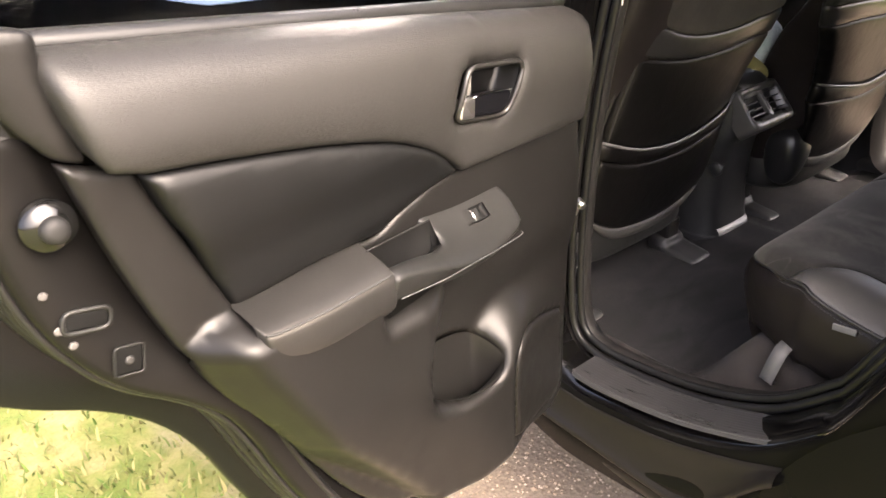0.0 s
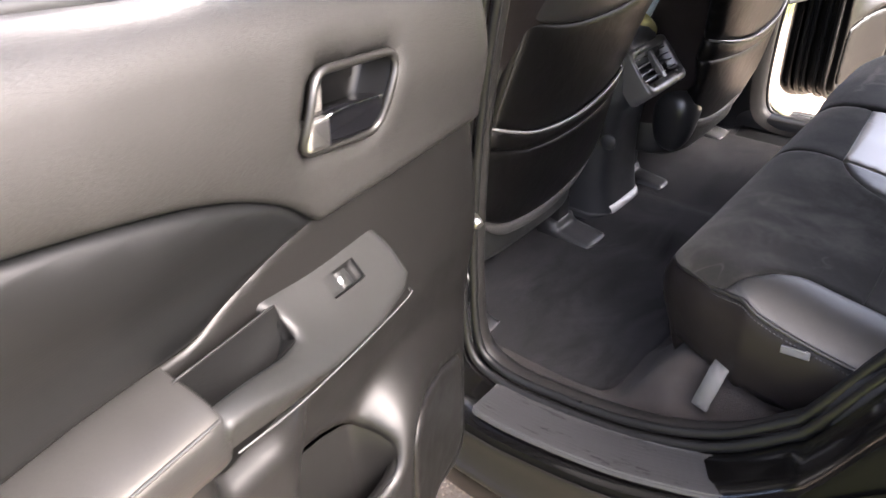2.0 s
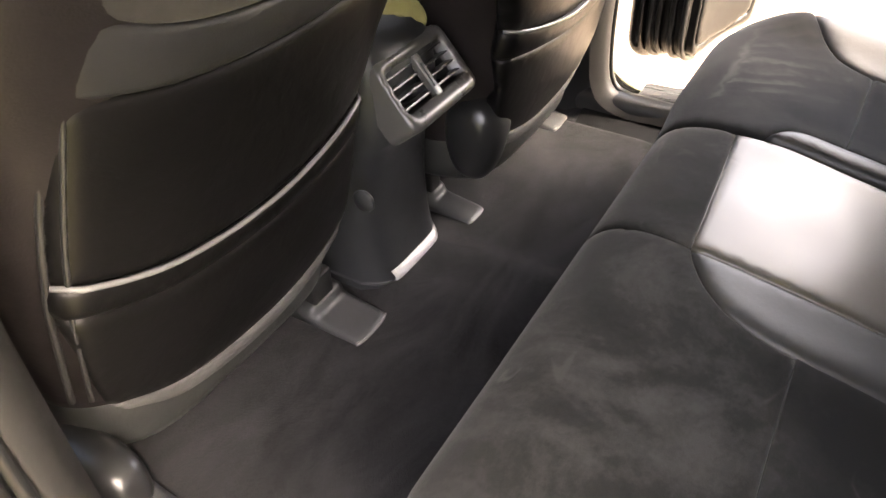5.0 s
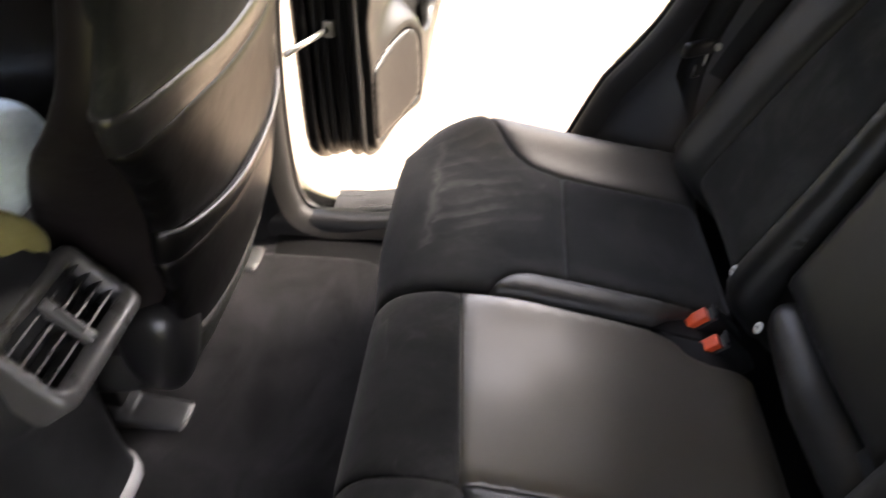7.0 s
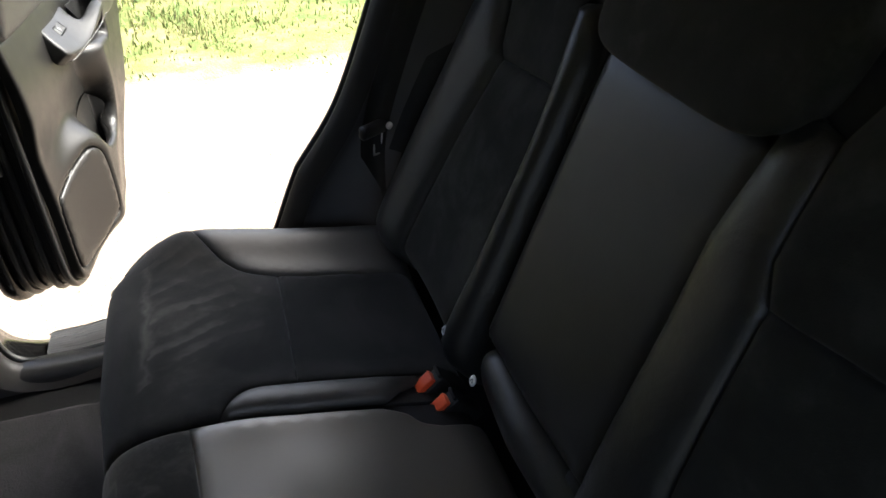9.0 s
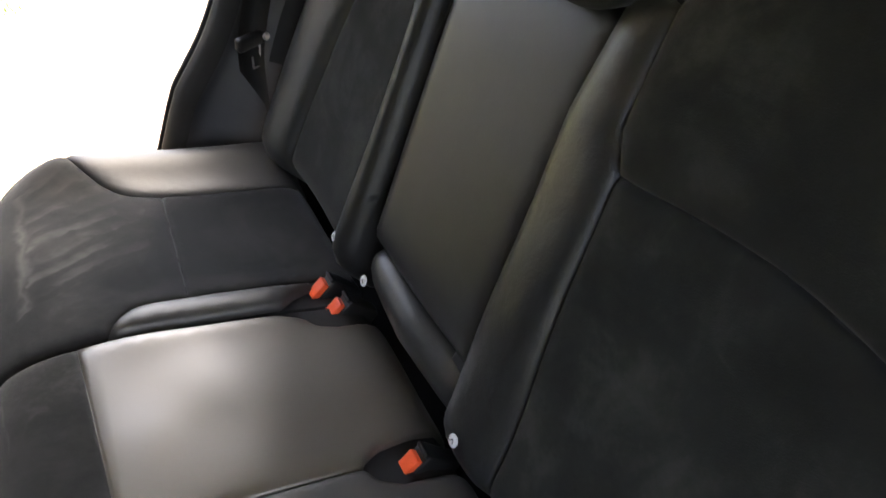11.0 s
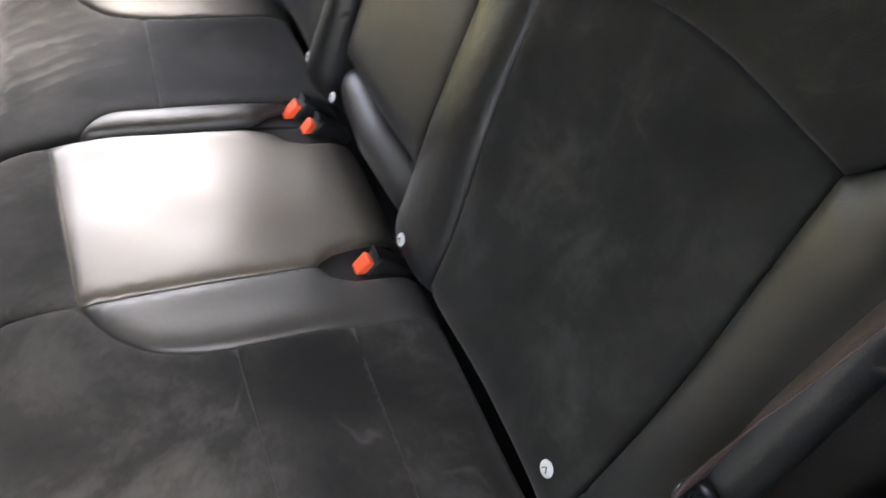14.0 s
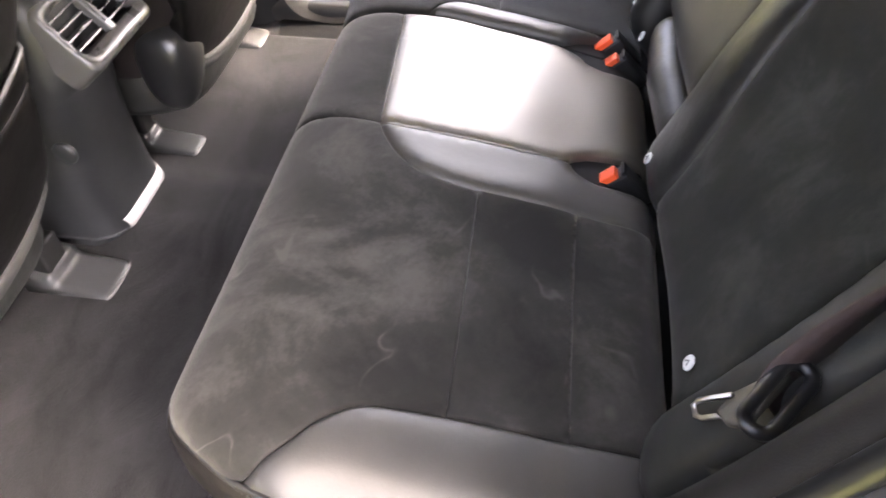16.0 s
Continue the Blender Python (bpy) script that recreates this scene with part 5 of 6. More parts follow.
def near_cushion(seat):
    base = [(-0.64, -0.04), (0.172, -0.04), (0.172, FRONT), (-0.535, FRONT), (-0.535, 0.50), (-0.60, 0.46), (-0.632, 0.38)]
    c = part("cushion", patch(base, cushion_surface(0.008), step=0.03, puff=0, edge=0.01, seam=0, skirt=0.02), SEAM, seat, "seat cushion in dark suede and black leather")
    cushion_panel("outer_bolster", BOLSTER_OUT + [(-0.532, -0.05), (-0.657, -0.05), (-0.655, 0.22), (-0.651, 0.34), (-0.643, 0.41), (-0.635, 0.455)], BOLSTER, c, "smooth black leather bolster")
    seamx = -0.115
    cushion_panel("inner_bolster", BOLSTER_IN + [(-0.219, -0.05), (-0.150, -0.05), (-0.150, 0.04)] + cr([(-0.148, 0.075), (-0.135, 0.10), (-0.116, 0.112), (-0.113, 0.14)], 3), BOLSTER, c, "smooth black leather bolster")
    cushion_panel("centre_panel", [(seamx, 0.371), (0.171, 0.389), (0.167, 0.20)] + cr([(0.163, 0.14), (0.150, 0.105), (0.132, 0.088), (0.122, 0.06)], 4) + [(0.118, -0.05), (-0.085, -0.05), (-0.088, 0.05)] + cr([(-0.092, 0.085), (-0.103, 0.105), (-0.113, 0.112)], 3) + [(-0.113, 0.14)], CENTRE, c, "smooth grey-black leather centre panel", puff=0.0045, edge=0.010, seam=0.0)
    # suede: front roll of the middle place, then the wide outer place in three sewn strips
    cushion_panel("centre_front", [(seamx, 0.371), (0.171, 0.389), (0.171, FRONT), (-0.108, FRONT), (-0.108, 0.47)], SUEDE, c, "dark suede front roll", puff=0.005, edge=0.012, seam=0.0005)
    def cut(line, v):
        return min(line, key=lambda q: abs(q[1] - v))
    i1, o1 = cut(BOLSTER_IN, 0.22), cut(BOLSTER_OUT, 0.22)
    i2, o2 = cut(BOLSTER_IN, 0.10), cut(BOLSTER_OUT, 0.10)
    bi1, bo1 = BOLSTER_IN.index(i1), BOLSTER_OUT.index(o1)
    bi2, bo2 = BOLSTER_IN.index(i2), BOLSTER_OUT.index(o2)
    front_edge = cr([(-0.628, 0.478), (-0.618, 0.486), (-0.600, 0.497), (-0.575, 0.509), (-0.549, 0.516)], 4)
    cushion_panel("suede_front", BOLSTER_IN[:bi1 + 1] + BOLSTER_OUT[:bo1 + 1][::-1] + front_edge[1:] + [(-0.547, 0.60), (-0.545, FRONT), (-0.110, FRONT), (-0.110, 0.47)], SUEDE, c, "dark suede seat front with brushed nap and painted-in front light", puff=0.005, edge=0.012, seam=0.0005)
    cushion_panel("suede_middle", BOLSTER_IN[bi1:bi2 + 1] + BOLSTER_OUT[bo1:bo2 + 1][::-1], SUEDE, c, "dark suede strip", edge=0.007, puff=0.0055, seam=-0.0035)
    cushion_panel("suede_rear", BOLSTER_IN[bi2:] + [(-0.219, -0.05), (-0.532, -0.05)] + BOLSTER_OUT[bo2:][::-1], SUEDE, c, "dark suede strip", edge=0.007, puff=0.0055, seam=-0.0035)
    side_skirt(-1, c)
    tag = rounded_box(0.004, 0.038, 0.012, 0.0015, Matrix.Translation((-0.662, 0.262, 0.755)) @ pose(0, 0, 0, -6, 8, 0))
    part("label_tag", tag, STRAP, c, "pale grey fabric label")
    return c


def far_cushion(seat):
    base = [(0.178, -0.04), (0.64, -0.04), (0.62, 0.40), (0.555, 0.50), (0.555, FRONT), (0.178, FRONT)]
    c = part("cushion", patch(base, cushion_surface(0.008), step=0.03, puff=0, edge=0.01, seam=0, skirt=0.02), SEAM, seat, "seat cushion in dark suede and black leather")
    out = cr([(0.652, 0.380), (0.620, 0.365), (0.575, 0.338), (0.540, 0.312), (0.518, 0.282), (0.507, 0.22), (0.502, 0.12), (0.500, 0.02)], 5)
    cushion_panel("outer_bolster", [(0.500, -0.05)] + out[::-1] + [(0.657, 0.20), (0.657, -0.05)], BOLSTER, c, "smooth black leather bolster")
    inn = cr([(0.178, 0.352), (0.205, 0.336), (0.224, 0.310), (0.229, 0.26), (0.227, 0.15), (0.225, 0.02)], 5)
    cushion_panel("inner_bolster", inn + [(0.225, -0.05), (0.219, -0.05), (0.219, 0.06), (0.200, 0.10), (0.178, 0.125)], BOLSTER, c, "smooth black leather bolster", puff=0.010)
    front_edge = cr([(0.652, 0.372), (0.640, 0.40), (0.605, 0.45), (0.570, 0.480)], 4)
    mid_o = min(out, key=lambda q: abs(q[1] - 0.235))
    mid_i = min(inn, key=lambda q: abs(q[1] - 0.235))
    io, ii = out.index(mid_o), inn.index(mid_i)
    cushion_panel("suede_front", [(0.178, FRONT), (0.57, FRONT), (0.575, 0.60)] + front_edge[::-1] + out[1:io + 1] + inn[:ii + 1][::-1], SUEDE_FAR, c, "dark suede with brush strokes in the nap", seam=0.0018)
    cushion_panel("suede_rear", out[io:] + [(0.500, -0.05), (0.225, -0.05)] + inn[ii:][::-1], SUEDE_FAR, c, "dark suede strip", edge=0.009, seam=0.001)
    side_skirt(1, c)
    return c


def seat_base():
    """The dark bodywork under the backrests."""
    part("seat_pan", rounded_box(1.42, 0.44, 0.29, 0.03, Matrix.Translation((0, -0.215, 0.525))), DARK, car, "black felt under the rear backrests")


seat_base()

wide_seat = thing("rear_seat", "wide rear seat in dark suede and black leather with centre armrest", "car seat", "rear seats")
narrow_seat = thing("rear_seat", "narrow rear seat in brushed dark suede and black leather", "car seat", "rear seats")
near_cushion(wide_seat)
far_cushion(narrow_seat)

# backrests: x across, z up the reclined face
LEANBACK = 0.49


def back_surface(lift):
    def S(x, z):
        return (x, 0.002 - LEANBACK * (z - 0.80) + lift(x, z) - 0.085 * smooth01(0.808, 0.71, z) ** 1.3, z)
    return S


def flat_back(x, z):
    a = abs(x)
    return 0.020 * math.exp(-((a - 0.575) / 0.05) ** 2) - 0.010 * math.exp(-((a - 0.37) / 0.13) ** 2) + 0.010 * math.exp(-((a - 0.16) / 0.06) ** 2) * (1 if x < 0 else 0) * smooth01(0.82, 0.95, z) + 0.003 * noise.noise(Vector((x * 8, z * 8, 1)))


def back_panel(name, poly, mat, parent, label="", lift=flat_back, **kw):
    S = back_surface(lift)
    flip = lambda a, z: S(-a, z)
    return part(name, patch([(-q[0], q[1]) for q in poly], flip, **{**dict(step=0.015, puff=0.006, edge=0.018, seam=0.004, skirt=0.03), **kw}), mat, parent, label)


def headrest(seat, x0, x1, z0, z1, bulge=0.045, y_add=0.0):
    cx, cz = (x0 + x1) / 2, (z0 + z1) / 2
    def lean(q):
        z = cz + q.z
        return Vector((cx + q.x * (1 - 0.12 * max(0, q.z) / (z1 - z0)), 0.002 - LEANBACK * (z - 0.80) + bulge * 0.2 + y_add + q.y, z))
    h = part("headrest", pillow(x1 - x0, bulge * 2.4, z1 - z0, 5.5, None, 56, 28, lean), SUEDE_BACK, seat, "dark suede headrest")
    for dx in (-0.07, 0.07) if z0 > 1.3 else ():
        part("post", tube([lean(Vector((dx, -0.02, -(z1 - z0) / 2 - 0.05))), lean(Vector((dx, -0.02, -(z1 - z0) * 0.3)))], 0.006, 10), STEEL, h, "steel post")
    return h


def backrest_near(seat):
    core = [(-0.580, 0.70), (-0.07, 0.70), (-0.05, 1.30), (-0.14, 1.36), (-0.50, 1.36), (-0.555, 1.25)]
    b = back_panel("backrest", core, SEAM, seat, "reclined backrest in dark suede and black leather", lift=lambda x, z: flat_back(x, z) - 0.014, step=0.04, puff=0, seam=0, skirt=0.10)
    inner_edge = cr([(-0.224, 0.71), (-0.210, 0.85), (-0.180, 1.0), (-0.158, 1.118)], 5)
    outer_edge = cr([(-0.486, 1.122), (-0.504, 0.967), (-0.507, 0.857), (-0.50, 0.71)], 5)
    back_panel("inner_bolster", inner_edge + [(-0.134, 1.15), (-0.118, 1.25), (-0.055, 1.26)] + cr([(-0.052, 1.134), (-0.078, 0.98), (-0.098, 0.858), (-0.124, 0.71)], 5), LEATHER_SOFT, b, "soft wrinkled black leather bolster", puff=0.012, edge=0.045)
    back_panel("suede_centre", inner_edge[::-1] + outer_edge[::-1] + cr([(-0.486, 1.122), (-0.32, 1.128), (-0.158, 1.118)], 4)[1:-1], SUEDE_BACK, b, "dark suede centre panel", edge=0.012)
    back_panel("outer_bolster", outer_edge + [(-0.598, 0.71)] + cr([(-0.600, 0.90), (-0.596, 1.02), (-0.588, 1.12), (-0.572, 1.25)], 4) + [(-0.545, 1.26), (-0.502, 1.138)], BACKSIDE, b, "black leather side bolster", puff=0.018, edge=0.042, skirt=0.11)
    back_panel("suede_top", cr([(-0.158, 1.118), (-0.32, 1.128), (-0.486, 1.122)], 4) + [(-0.502, 1.138), (-0.545, 1.25), (-0.50, 1.35), (-0.15, 1.35), (-0.118, 1.25), (-0.134, 1.15)], SUEDE_BACK, b, "dark suede upper panel", puff=0.009, edge=0.03)
    return b


def side_roll(backrest):
    """The soft leather flank between the near backrest and the door opening."""
    rings = []
    for z in np.linspace(0.70, 1.30, 30):
        y = 0.002 - LEANBACK * (z - 0.80) - 0.010
        x0 = float(np.interp(z, (0.7, 1.0, 1.12, 1.3), (-0.574, -0.576, -0.566, -0.545)))
        ring = []
        for k in np.linspace(0, 1, 12):
            a = k * math.pi * 0.5
            fold = 0.004 * noise.noise(Vector((k * 3, z * 14, 5)))
            ring.append((x0 - 0.086 * math.sin(a) + fold, y - 0.020 - 0.085 * (1 - math.cos(a)) + fold, z))
        ring.append((x0 - 0.088, y - 0.22, z))
        rings.append(ring)
    part("side_roll", loft(rings, False, False), SIDE, backrest, "wrinkled black leather flank")


def backrest_far(seat):
    core = [(0.205, 0.70), (0.625, 0.70), (0.62, 1.25), (0.50, 1.36), (0.36, 1.36), (0.275, 1.30)]
    b = back_panel("backrest", core, SEAM, seat, "reclined backrest in dark suede and black leather", lift=lambda x, z: flat_back(x, z) - 0.014, step=0.04, puff=0, seam=0, skirt=0.10)
    inn = cr([(0.256, 0.71), (0.270, 0.90), (0.288, 1.05), (0.308, 1.135)], 5)
    back_panel("inner_bolster", cr([(0.200, 0.71), (0.208, 0.845), (0.235, 1.0), (0.268, 1.18)], 5) + [(0.30, 1.25), (0.345, 1.24)] + inn[::-1], LEATHER_SOFT, b, "black leather bolster", puff=0.024, edge=0.028)
    outer = mirror(cr([(-0.486, 1.122), (-0.504, 0.967), (-0.507, 0.857), (-0.50, 0.71)], 5), 1)
    back_panel("suede_centre", inn + cr([(0.308, 1.135), (0.40, 1.128), (0.486, 1.122)], 4)[1:-1] + outer, SUEDE_BACK, b, "dark suede centre panel", edge=0.012)
    back_panel("outer_bolster", [(0.626, 0.71)] + outer[::-1] + [(0.502, 1.138), (0.545, 1.25)] + cr([(0.60, 1.25), (0.63, 1.12), (0.636, 0.95)], 4), BACKSIDE, b, "black leather side bolster", puff=0.016, edge=0.03)
    back_panel("suede_top", cr([(0.308, 1.135), (0.40, 1.128), (0.486, 1.122)], 4) + [(0.502, 1.138), (0.545, 1.25), (0.50, 1.35), (0.38, 1.35), (0.345, 1.24)], SUEDE_BACK, b, "dark suede upper panel", puff=0.009, edge=0.03)
    return b


def centre_armrest(seat):
    core = [(-0.13, 0.70), (0.215, 0.70), (0.275, 1.30), (-0.05, 1.30)]
    b = back_panel("armrest", core, SEAM, seat, "folded-up centre armrest in black leather", lift=lambda x, z: -0.035, step=0.04, puff=0, seam=0, skirt=0.08)
    poly = cr([(-0.100, 0.845), (0.05, 0.838), (0.188, 0.838)], 4) + cr([(0.192, 0.86), (0.222, 1.02), (0.252, 1.20)], 4) + cr([(0.245, 1.215), (0.08, 1.222), (-0.055, 1.222)], 4) + cr([(-0.062, 1.20), (-0.078, 1.02), (-0.100, 0.865)], 4)[:-1]
    back_panel("pad", poly, PADLEATHER, b, "smooth black leather pad", lift=lambda x, z: -0.012, puff=0.010, edge=0.03, skirt=0.06)
    pts = [Vector((x, -0.024 - 0.012 * abs(x - 0.02) / 0.15, 0.798 + 0.05 * (x + 0.148) * (x < 0.02) + 0.0085 * (x >= 0.02))) for x in np.linspace(-0.148, 0.178, 26)]
    part("lower_roll", tube(pts, lambda k: 0.032 * math.sqrt(max(0.03, 1 - abs(2 * k - 1) ** 7)), 18, False, 1.0), LEATHER_SOFT, b, "rolled leather lower edge")
    return b


side_roll(backrest_near(wide_seat))
backrest_far(narrow_seat)
centre_armrest(wide_seat)
headrest(wide_seat, -0.088, 0.262, 1.222, 1.46, 0.030, 0.004)
headrest(wide_seat, -0.47, -0.16, 1.33, 1.56)
headrest(narrow_seat, 0.33, 0.56, 1.33, 1.56)


def button(x, y, z):
    b = thing("anchor_button", "round white child-seat anchor marker button", "button", "anchor markers")
    n = Vector((0, 1, LEANBACK)).normalized()
    m = Matrix.Translation((x, y, z)) @ n.to_track_quat("Z", "Y").to_matrix().to_4x4()
    part("cap", disc(0.0080, 0.0026, m, 28, 0.0004), WHITE, b, "white cap")
    part("mark", tube([m @ Vector(q) for q in ((-0.003, -0.002, 0.0031), (0, 0.003, 0.0032), (0.003, -0.002, 0.0031))], 0.0008, 6), INK, b, "small grey mark")


for x, y, z in ((-0.471, -0.006, 0.822), (-0.156, 0.014, 0.808), (0.134, 0.010, 0.809), (0.245, 0.014, 0.809), (0.540, 0.002, 0.814)):
    button(x, y, z)


def buckle(x, y, z, turn=0):
    b = thing("seat_belt_buckle", "black seat belt buckle with a red release button", "belt buckle", "belt buckles")
    m = Matrix.Translation((x, y, z)) @ pose(0, 0, 0, -44, 0, turn)
    part("housing", rounded_box(0.027, 0.058, 0.060, 0.004, m @ pose(0, 0.0, -0.036)), BLACK, b, "black housing")
    part("release_button", rounded_box(0.020, 0.044, 0.012, 0.0022, m @ pose(0, 0.006, -0.003)), RED, b, "red release button")
    part("slot", rounded_box(0.024, 0.006, 0.008, 0.002, m @ pose(0, -0.026, -0.005)), MATT, b)


# the tilt brings the red face towards the front of the car
buckle(-0.122, 0.058, 0.745, 0)
buckle(0.208, 0.060, 0.752, 0)
buckle(0.168, 0.050, 0.742, 0)


def belt_strip(pts, width, across, name, mat, parent, label, twist=None):
    """Flat webbing along the points; its width lies along across, turning into twist towards the upper end."""
    rings = []
    line = cr(pts, 8)
    for i, p in enumerate(line):
        p = Vector(p)
        k = smooth01(0.05, 0.75, i / (len(line) - 1))
        a = Vector(across).normalized().lerp(Vector(twist or across).normalized(), k).normalized()
        run = Vector(line[min(i + 1, len(line) - 1)]) - Vector(line[max(i - 1, 0)])
        n = a.cross(run).normalized() * 0.0008
        rings.append([p - a * width / 2 - n, p + a * width / 2 - n, p + a * width / 2 + n, p - a * width / 2 + n])
    return part(name, loft(rings), mat, parent, label)


def near_belt():
    b = thing("seat_belt", "brown-black seat belt with steel tongue hanging on the C pillar", "seat belt", "seat belts")
    belt_strip([(-0.590, -0.020, 0.945), (-0.576, -0.030, 0.967), (-0.576, -0.050, 1.03), (-0.579, -0.088, 1.11), (-0.592, -0.20, 1.35), (-0.594, -0.27, 1.52)], 0.046, (0.02, -0.53, -0.735), "webbing", BELT, b, "brown-black webbing", (0.30, -0.12, -0.60))
    top, low = Vector((-0.552, -0.054, 0.946)), Vector((-0.607, -0.008, 0.936))
    along = (top - low).normalized()
    face = Vector((-0.50, 0.30, 0.80)).cross(along).normalized()
    mid, half, hw = (top + low) / 2 + Vector((-0.543, 0.315, 0.778)) * 0.036, (top - low).length / 2 * 0.86, 0.0105
    ring = [mid + along * (half - hw) * (1 if math.cos(a) > 0 else -1) + along * hw * math.cos(a) + face * hw * math.sin(a) for a in np.linspace(0, 2 * math.pi, 32, endpoint=False)]
    grip = part("tongue_grip", tube(ring, 0.0052, 10, True), GLOSSY, b, "glossy dark plastic tongue grip")
    tip = Vector((-0.562, 0.010, 0.887)) + Vector((-0.543, 0.315, 0.778)) * 0.03
    root = mid.lerp(tip, 0.50)
    out = (tip - mid).normalized()
    thick = along.cross(out).normalized() * 0.0035
    rings = []
    for k, wide in ((0.004, 0.80), (0.012, 0.84), (0.022, 0.74), (0.032, 0.50), (0.038, 0.36)):
        p = mid + out * (k + 0.004)
        rings.append([p + along * half * wide * a + thick * c for a, c in ((-1, -0.6), (-0.9, -1), (0.9, -1), (1, -0.6), (1, 0.6), (0.9, 1), (-0.9, 1), (-1, 0.6))])
    part("grip_plate", loft(rings), OLIVE, grip, "olive-grey moulded plate")
    run = tip - root
    side_v = run.cross(Vector((-0.5, 0.3, 0.8))).normalized() * 0.0065
    part("tongue", tube([root + side_v, root + side_v + run * 0.85, tip + side_v * 0.6, tip - side_v * 0.6, root - side_v + run * 0.85, root - side_v], 0.0022, 8), STEEL, b, "steel tongue")


def far_belt():
    b = thing("seat_belt", "black seat belt hanging on the far C pillar", "seat belt", "seat belts")
    belt_strip([(0.655, 0.02, 0.74), (0.662, 0.020, 0.85), (0.664, 0.012, 0.95), (0.660, -0.035, 1.10), (0.635, -0.12, 1.35), (0.60, -0.17, 1.52)], 0.046, (0.3, 0.9, 0.2), "webbing", MATT, b, "black webbing")
    m = Matrix.Translation((0.652, 0.018, 0.955)) @ pose(0, 0, 0, 10, 0, -60)
    part("tongue_grip", rounded_box(0.060, 0.018, 0.026, 0.008, m), BLACK, b, "black plastic tongue grip")
    loop = [(0.018, -0.006, -0.012), (0.018, -0.008, -0.052), (0.0, -0.008, -0.052), (0.0, -0.006, -0.030)]
    part("tongue", tube([m @ Vector(q) for q in loop], 0.0018, 8), STEEL, b, "steel tongue")
    part("guide_pin", disc(0.007, 0.006, m @ pose(0.026, -0.012, 0.006, 90, 0, 0), 16), STEEL, b)


near_belt()
far_belt()


def strap_loop():
    b = thing("release_strap", "grey webbing pull strap hanging from the cushion base", "strap")
    belt_strip([(-0.615, 0.357, 0.662), (-0.650, 0.357, 0.661), (-0.667, 0.359, 0.642), (-0.670, 0.366, 0.608), (-0.668, 0.369, 0.590), (-0.650, 0.370, 0.586)], 0.027, (0.15, 1.0, 0.1), "loop", STRAP, b, "grey webbing")


strap_loop()


# ---------------------------------------------------------------- front seats
def front_seat(s, dy, label):
    """Seat seen from behind. o is the distance from the car's centre line."""
    seat = thing("front_seat", label, "car seat", "front seats")
    mid, half = 0.376, 0.250

    def shoulder(o, z):
        # the inner side swells out towards the top
        return float(np.interp(z, (0.90, 1.0, 1.06, 1.12, 1.2), (0, 0.045, 0.090, 0.118, 0.130))) * min(1.2, max(0.0, (mid + half - o) / (2 * half)))

    def taper(o, z):
        # the back panels narrow towards the top on the door side
        return float(np.interp(z, (0.75, 0.88, 0.966, 1.10, 1.16, 1.3), (0, 0.010, 0.026, 0.060, 0.085, 0.11))) * max(0.0, (o - mid + half) / (2 * half)) ** 2

    def S(o, z):
        k = abs(o - mid) / half
        y = 0.802 - 0.20 * (z - 0.917) + dy
        y += 0.030 * k ** 3 + 0.05 * max(0, k - 0.93) / 0.07 * 0.4
        y += 0.012 * smooth01(0.75, 0.62, z)
        return (s * (o - shoulder(o, z) - taper(o, z)), y, z)

    def panel(name, poly, mat, lab="", fn=S, **kw):
        if s < 0:
            f, q = (lambda a, z: fn(-a, z)), [(-a, z) for a, z in poly]
        else:
            f, q = fn, poly
        return part(name, patch(q, f, **{**dict(step=0.016, puff=0.004, edge=0.014, seam=0.003, skirt=0.02), **kw}), mat, seat, lab)

    # body of the backrest: a deep shell with forward wings
    rings = []
    for z, hw, d in ((0.60, 0.19, 0.10), (0.66, 0.235, 0.13), (0.75, 0.250, 0.15), (0.90, 0.252, 0.175), (1.03, 0.248, 0.135), (1.10, 0.243, 0.10), (1.16, 0.236, 0.075), (1.26, 0.215, 0.075), (1.32, 0.18, 0.07), (1.345, 0.12, 0.05)):
        yb = 0.802 - 0.20 * (z - 0.917) + dy + 0.012 + 0.03 * smooth01(0.75, 0.62, z)
        ring = []
        for a in np.linspace(0, 2 * math.pi, 40, endpoint=False):
            cx, cy = math.cos(a), math.sin(a)
            x = hw * math.copysign(abs(cx) ** 0.5, cx)
            depth = d / 2 * math.copysign(abs(cy) ** 0.55, cy)
            wing = 0.045 * abs(cx) ** 3 * smooth01(1.14, 0.95, z)
            ring.append((s * (mid + x - shoulder(mid + x, z)), yb + d / 2 + depth + wing + 0.012 * (abs(cx) ** 6), z))
        rings.append(ring)
    part("backrest", loft(cr_rings(rings, 3)), SIDE, seat, "black leather backrest")
    # back panels: side seams, top, band, main, pocket, hem
    lo, hi = mid - half + 0.004, mid + half - 0.004
    def arc(z_out, z_mid, z_in, pad=0.0):
        return cr([(hi - pad, z_out), (mid + 0.12, (z_out + 3 * z_mid) / 4), (mid - 0.02, z_mid), (mid - 0.14, (z_in + 3 * z_mid) / 4 + 0.006), (lo + pad, z_in)], 6)
    top_line = arc(1.165, 1.108, 1.116)
    band_line = arc(1.098, 1.062, 1.062)
    pock_line = arc(0.918, 0.866, 0.902)
    pock2_line = arc(0.880, 0.832, 0.853)
    hem_line = arc(0.718, 0.650, 0.695, 0.026)
    foot_line = arc(0.688, 0.615, 0.665, 0.045)
    cap = cr([(lo, 1.116), (lo + 0.02, 1.24), (lo + 0.07, 1.32), (mid, 1.345), (hi - 0.07, 1.32), (hi - 0.02, 1.24), (hi, 1.165)], 5)
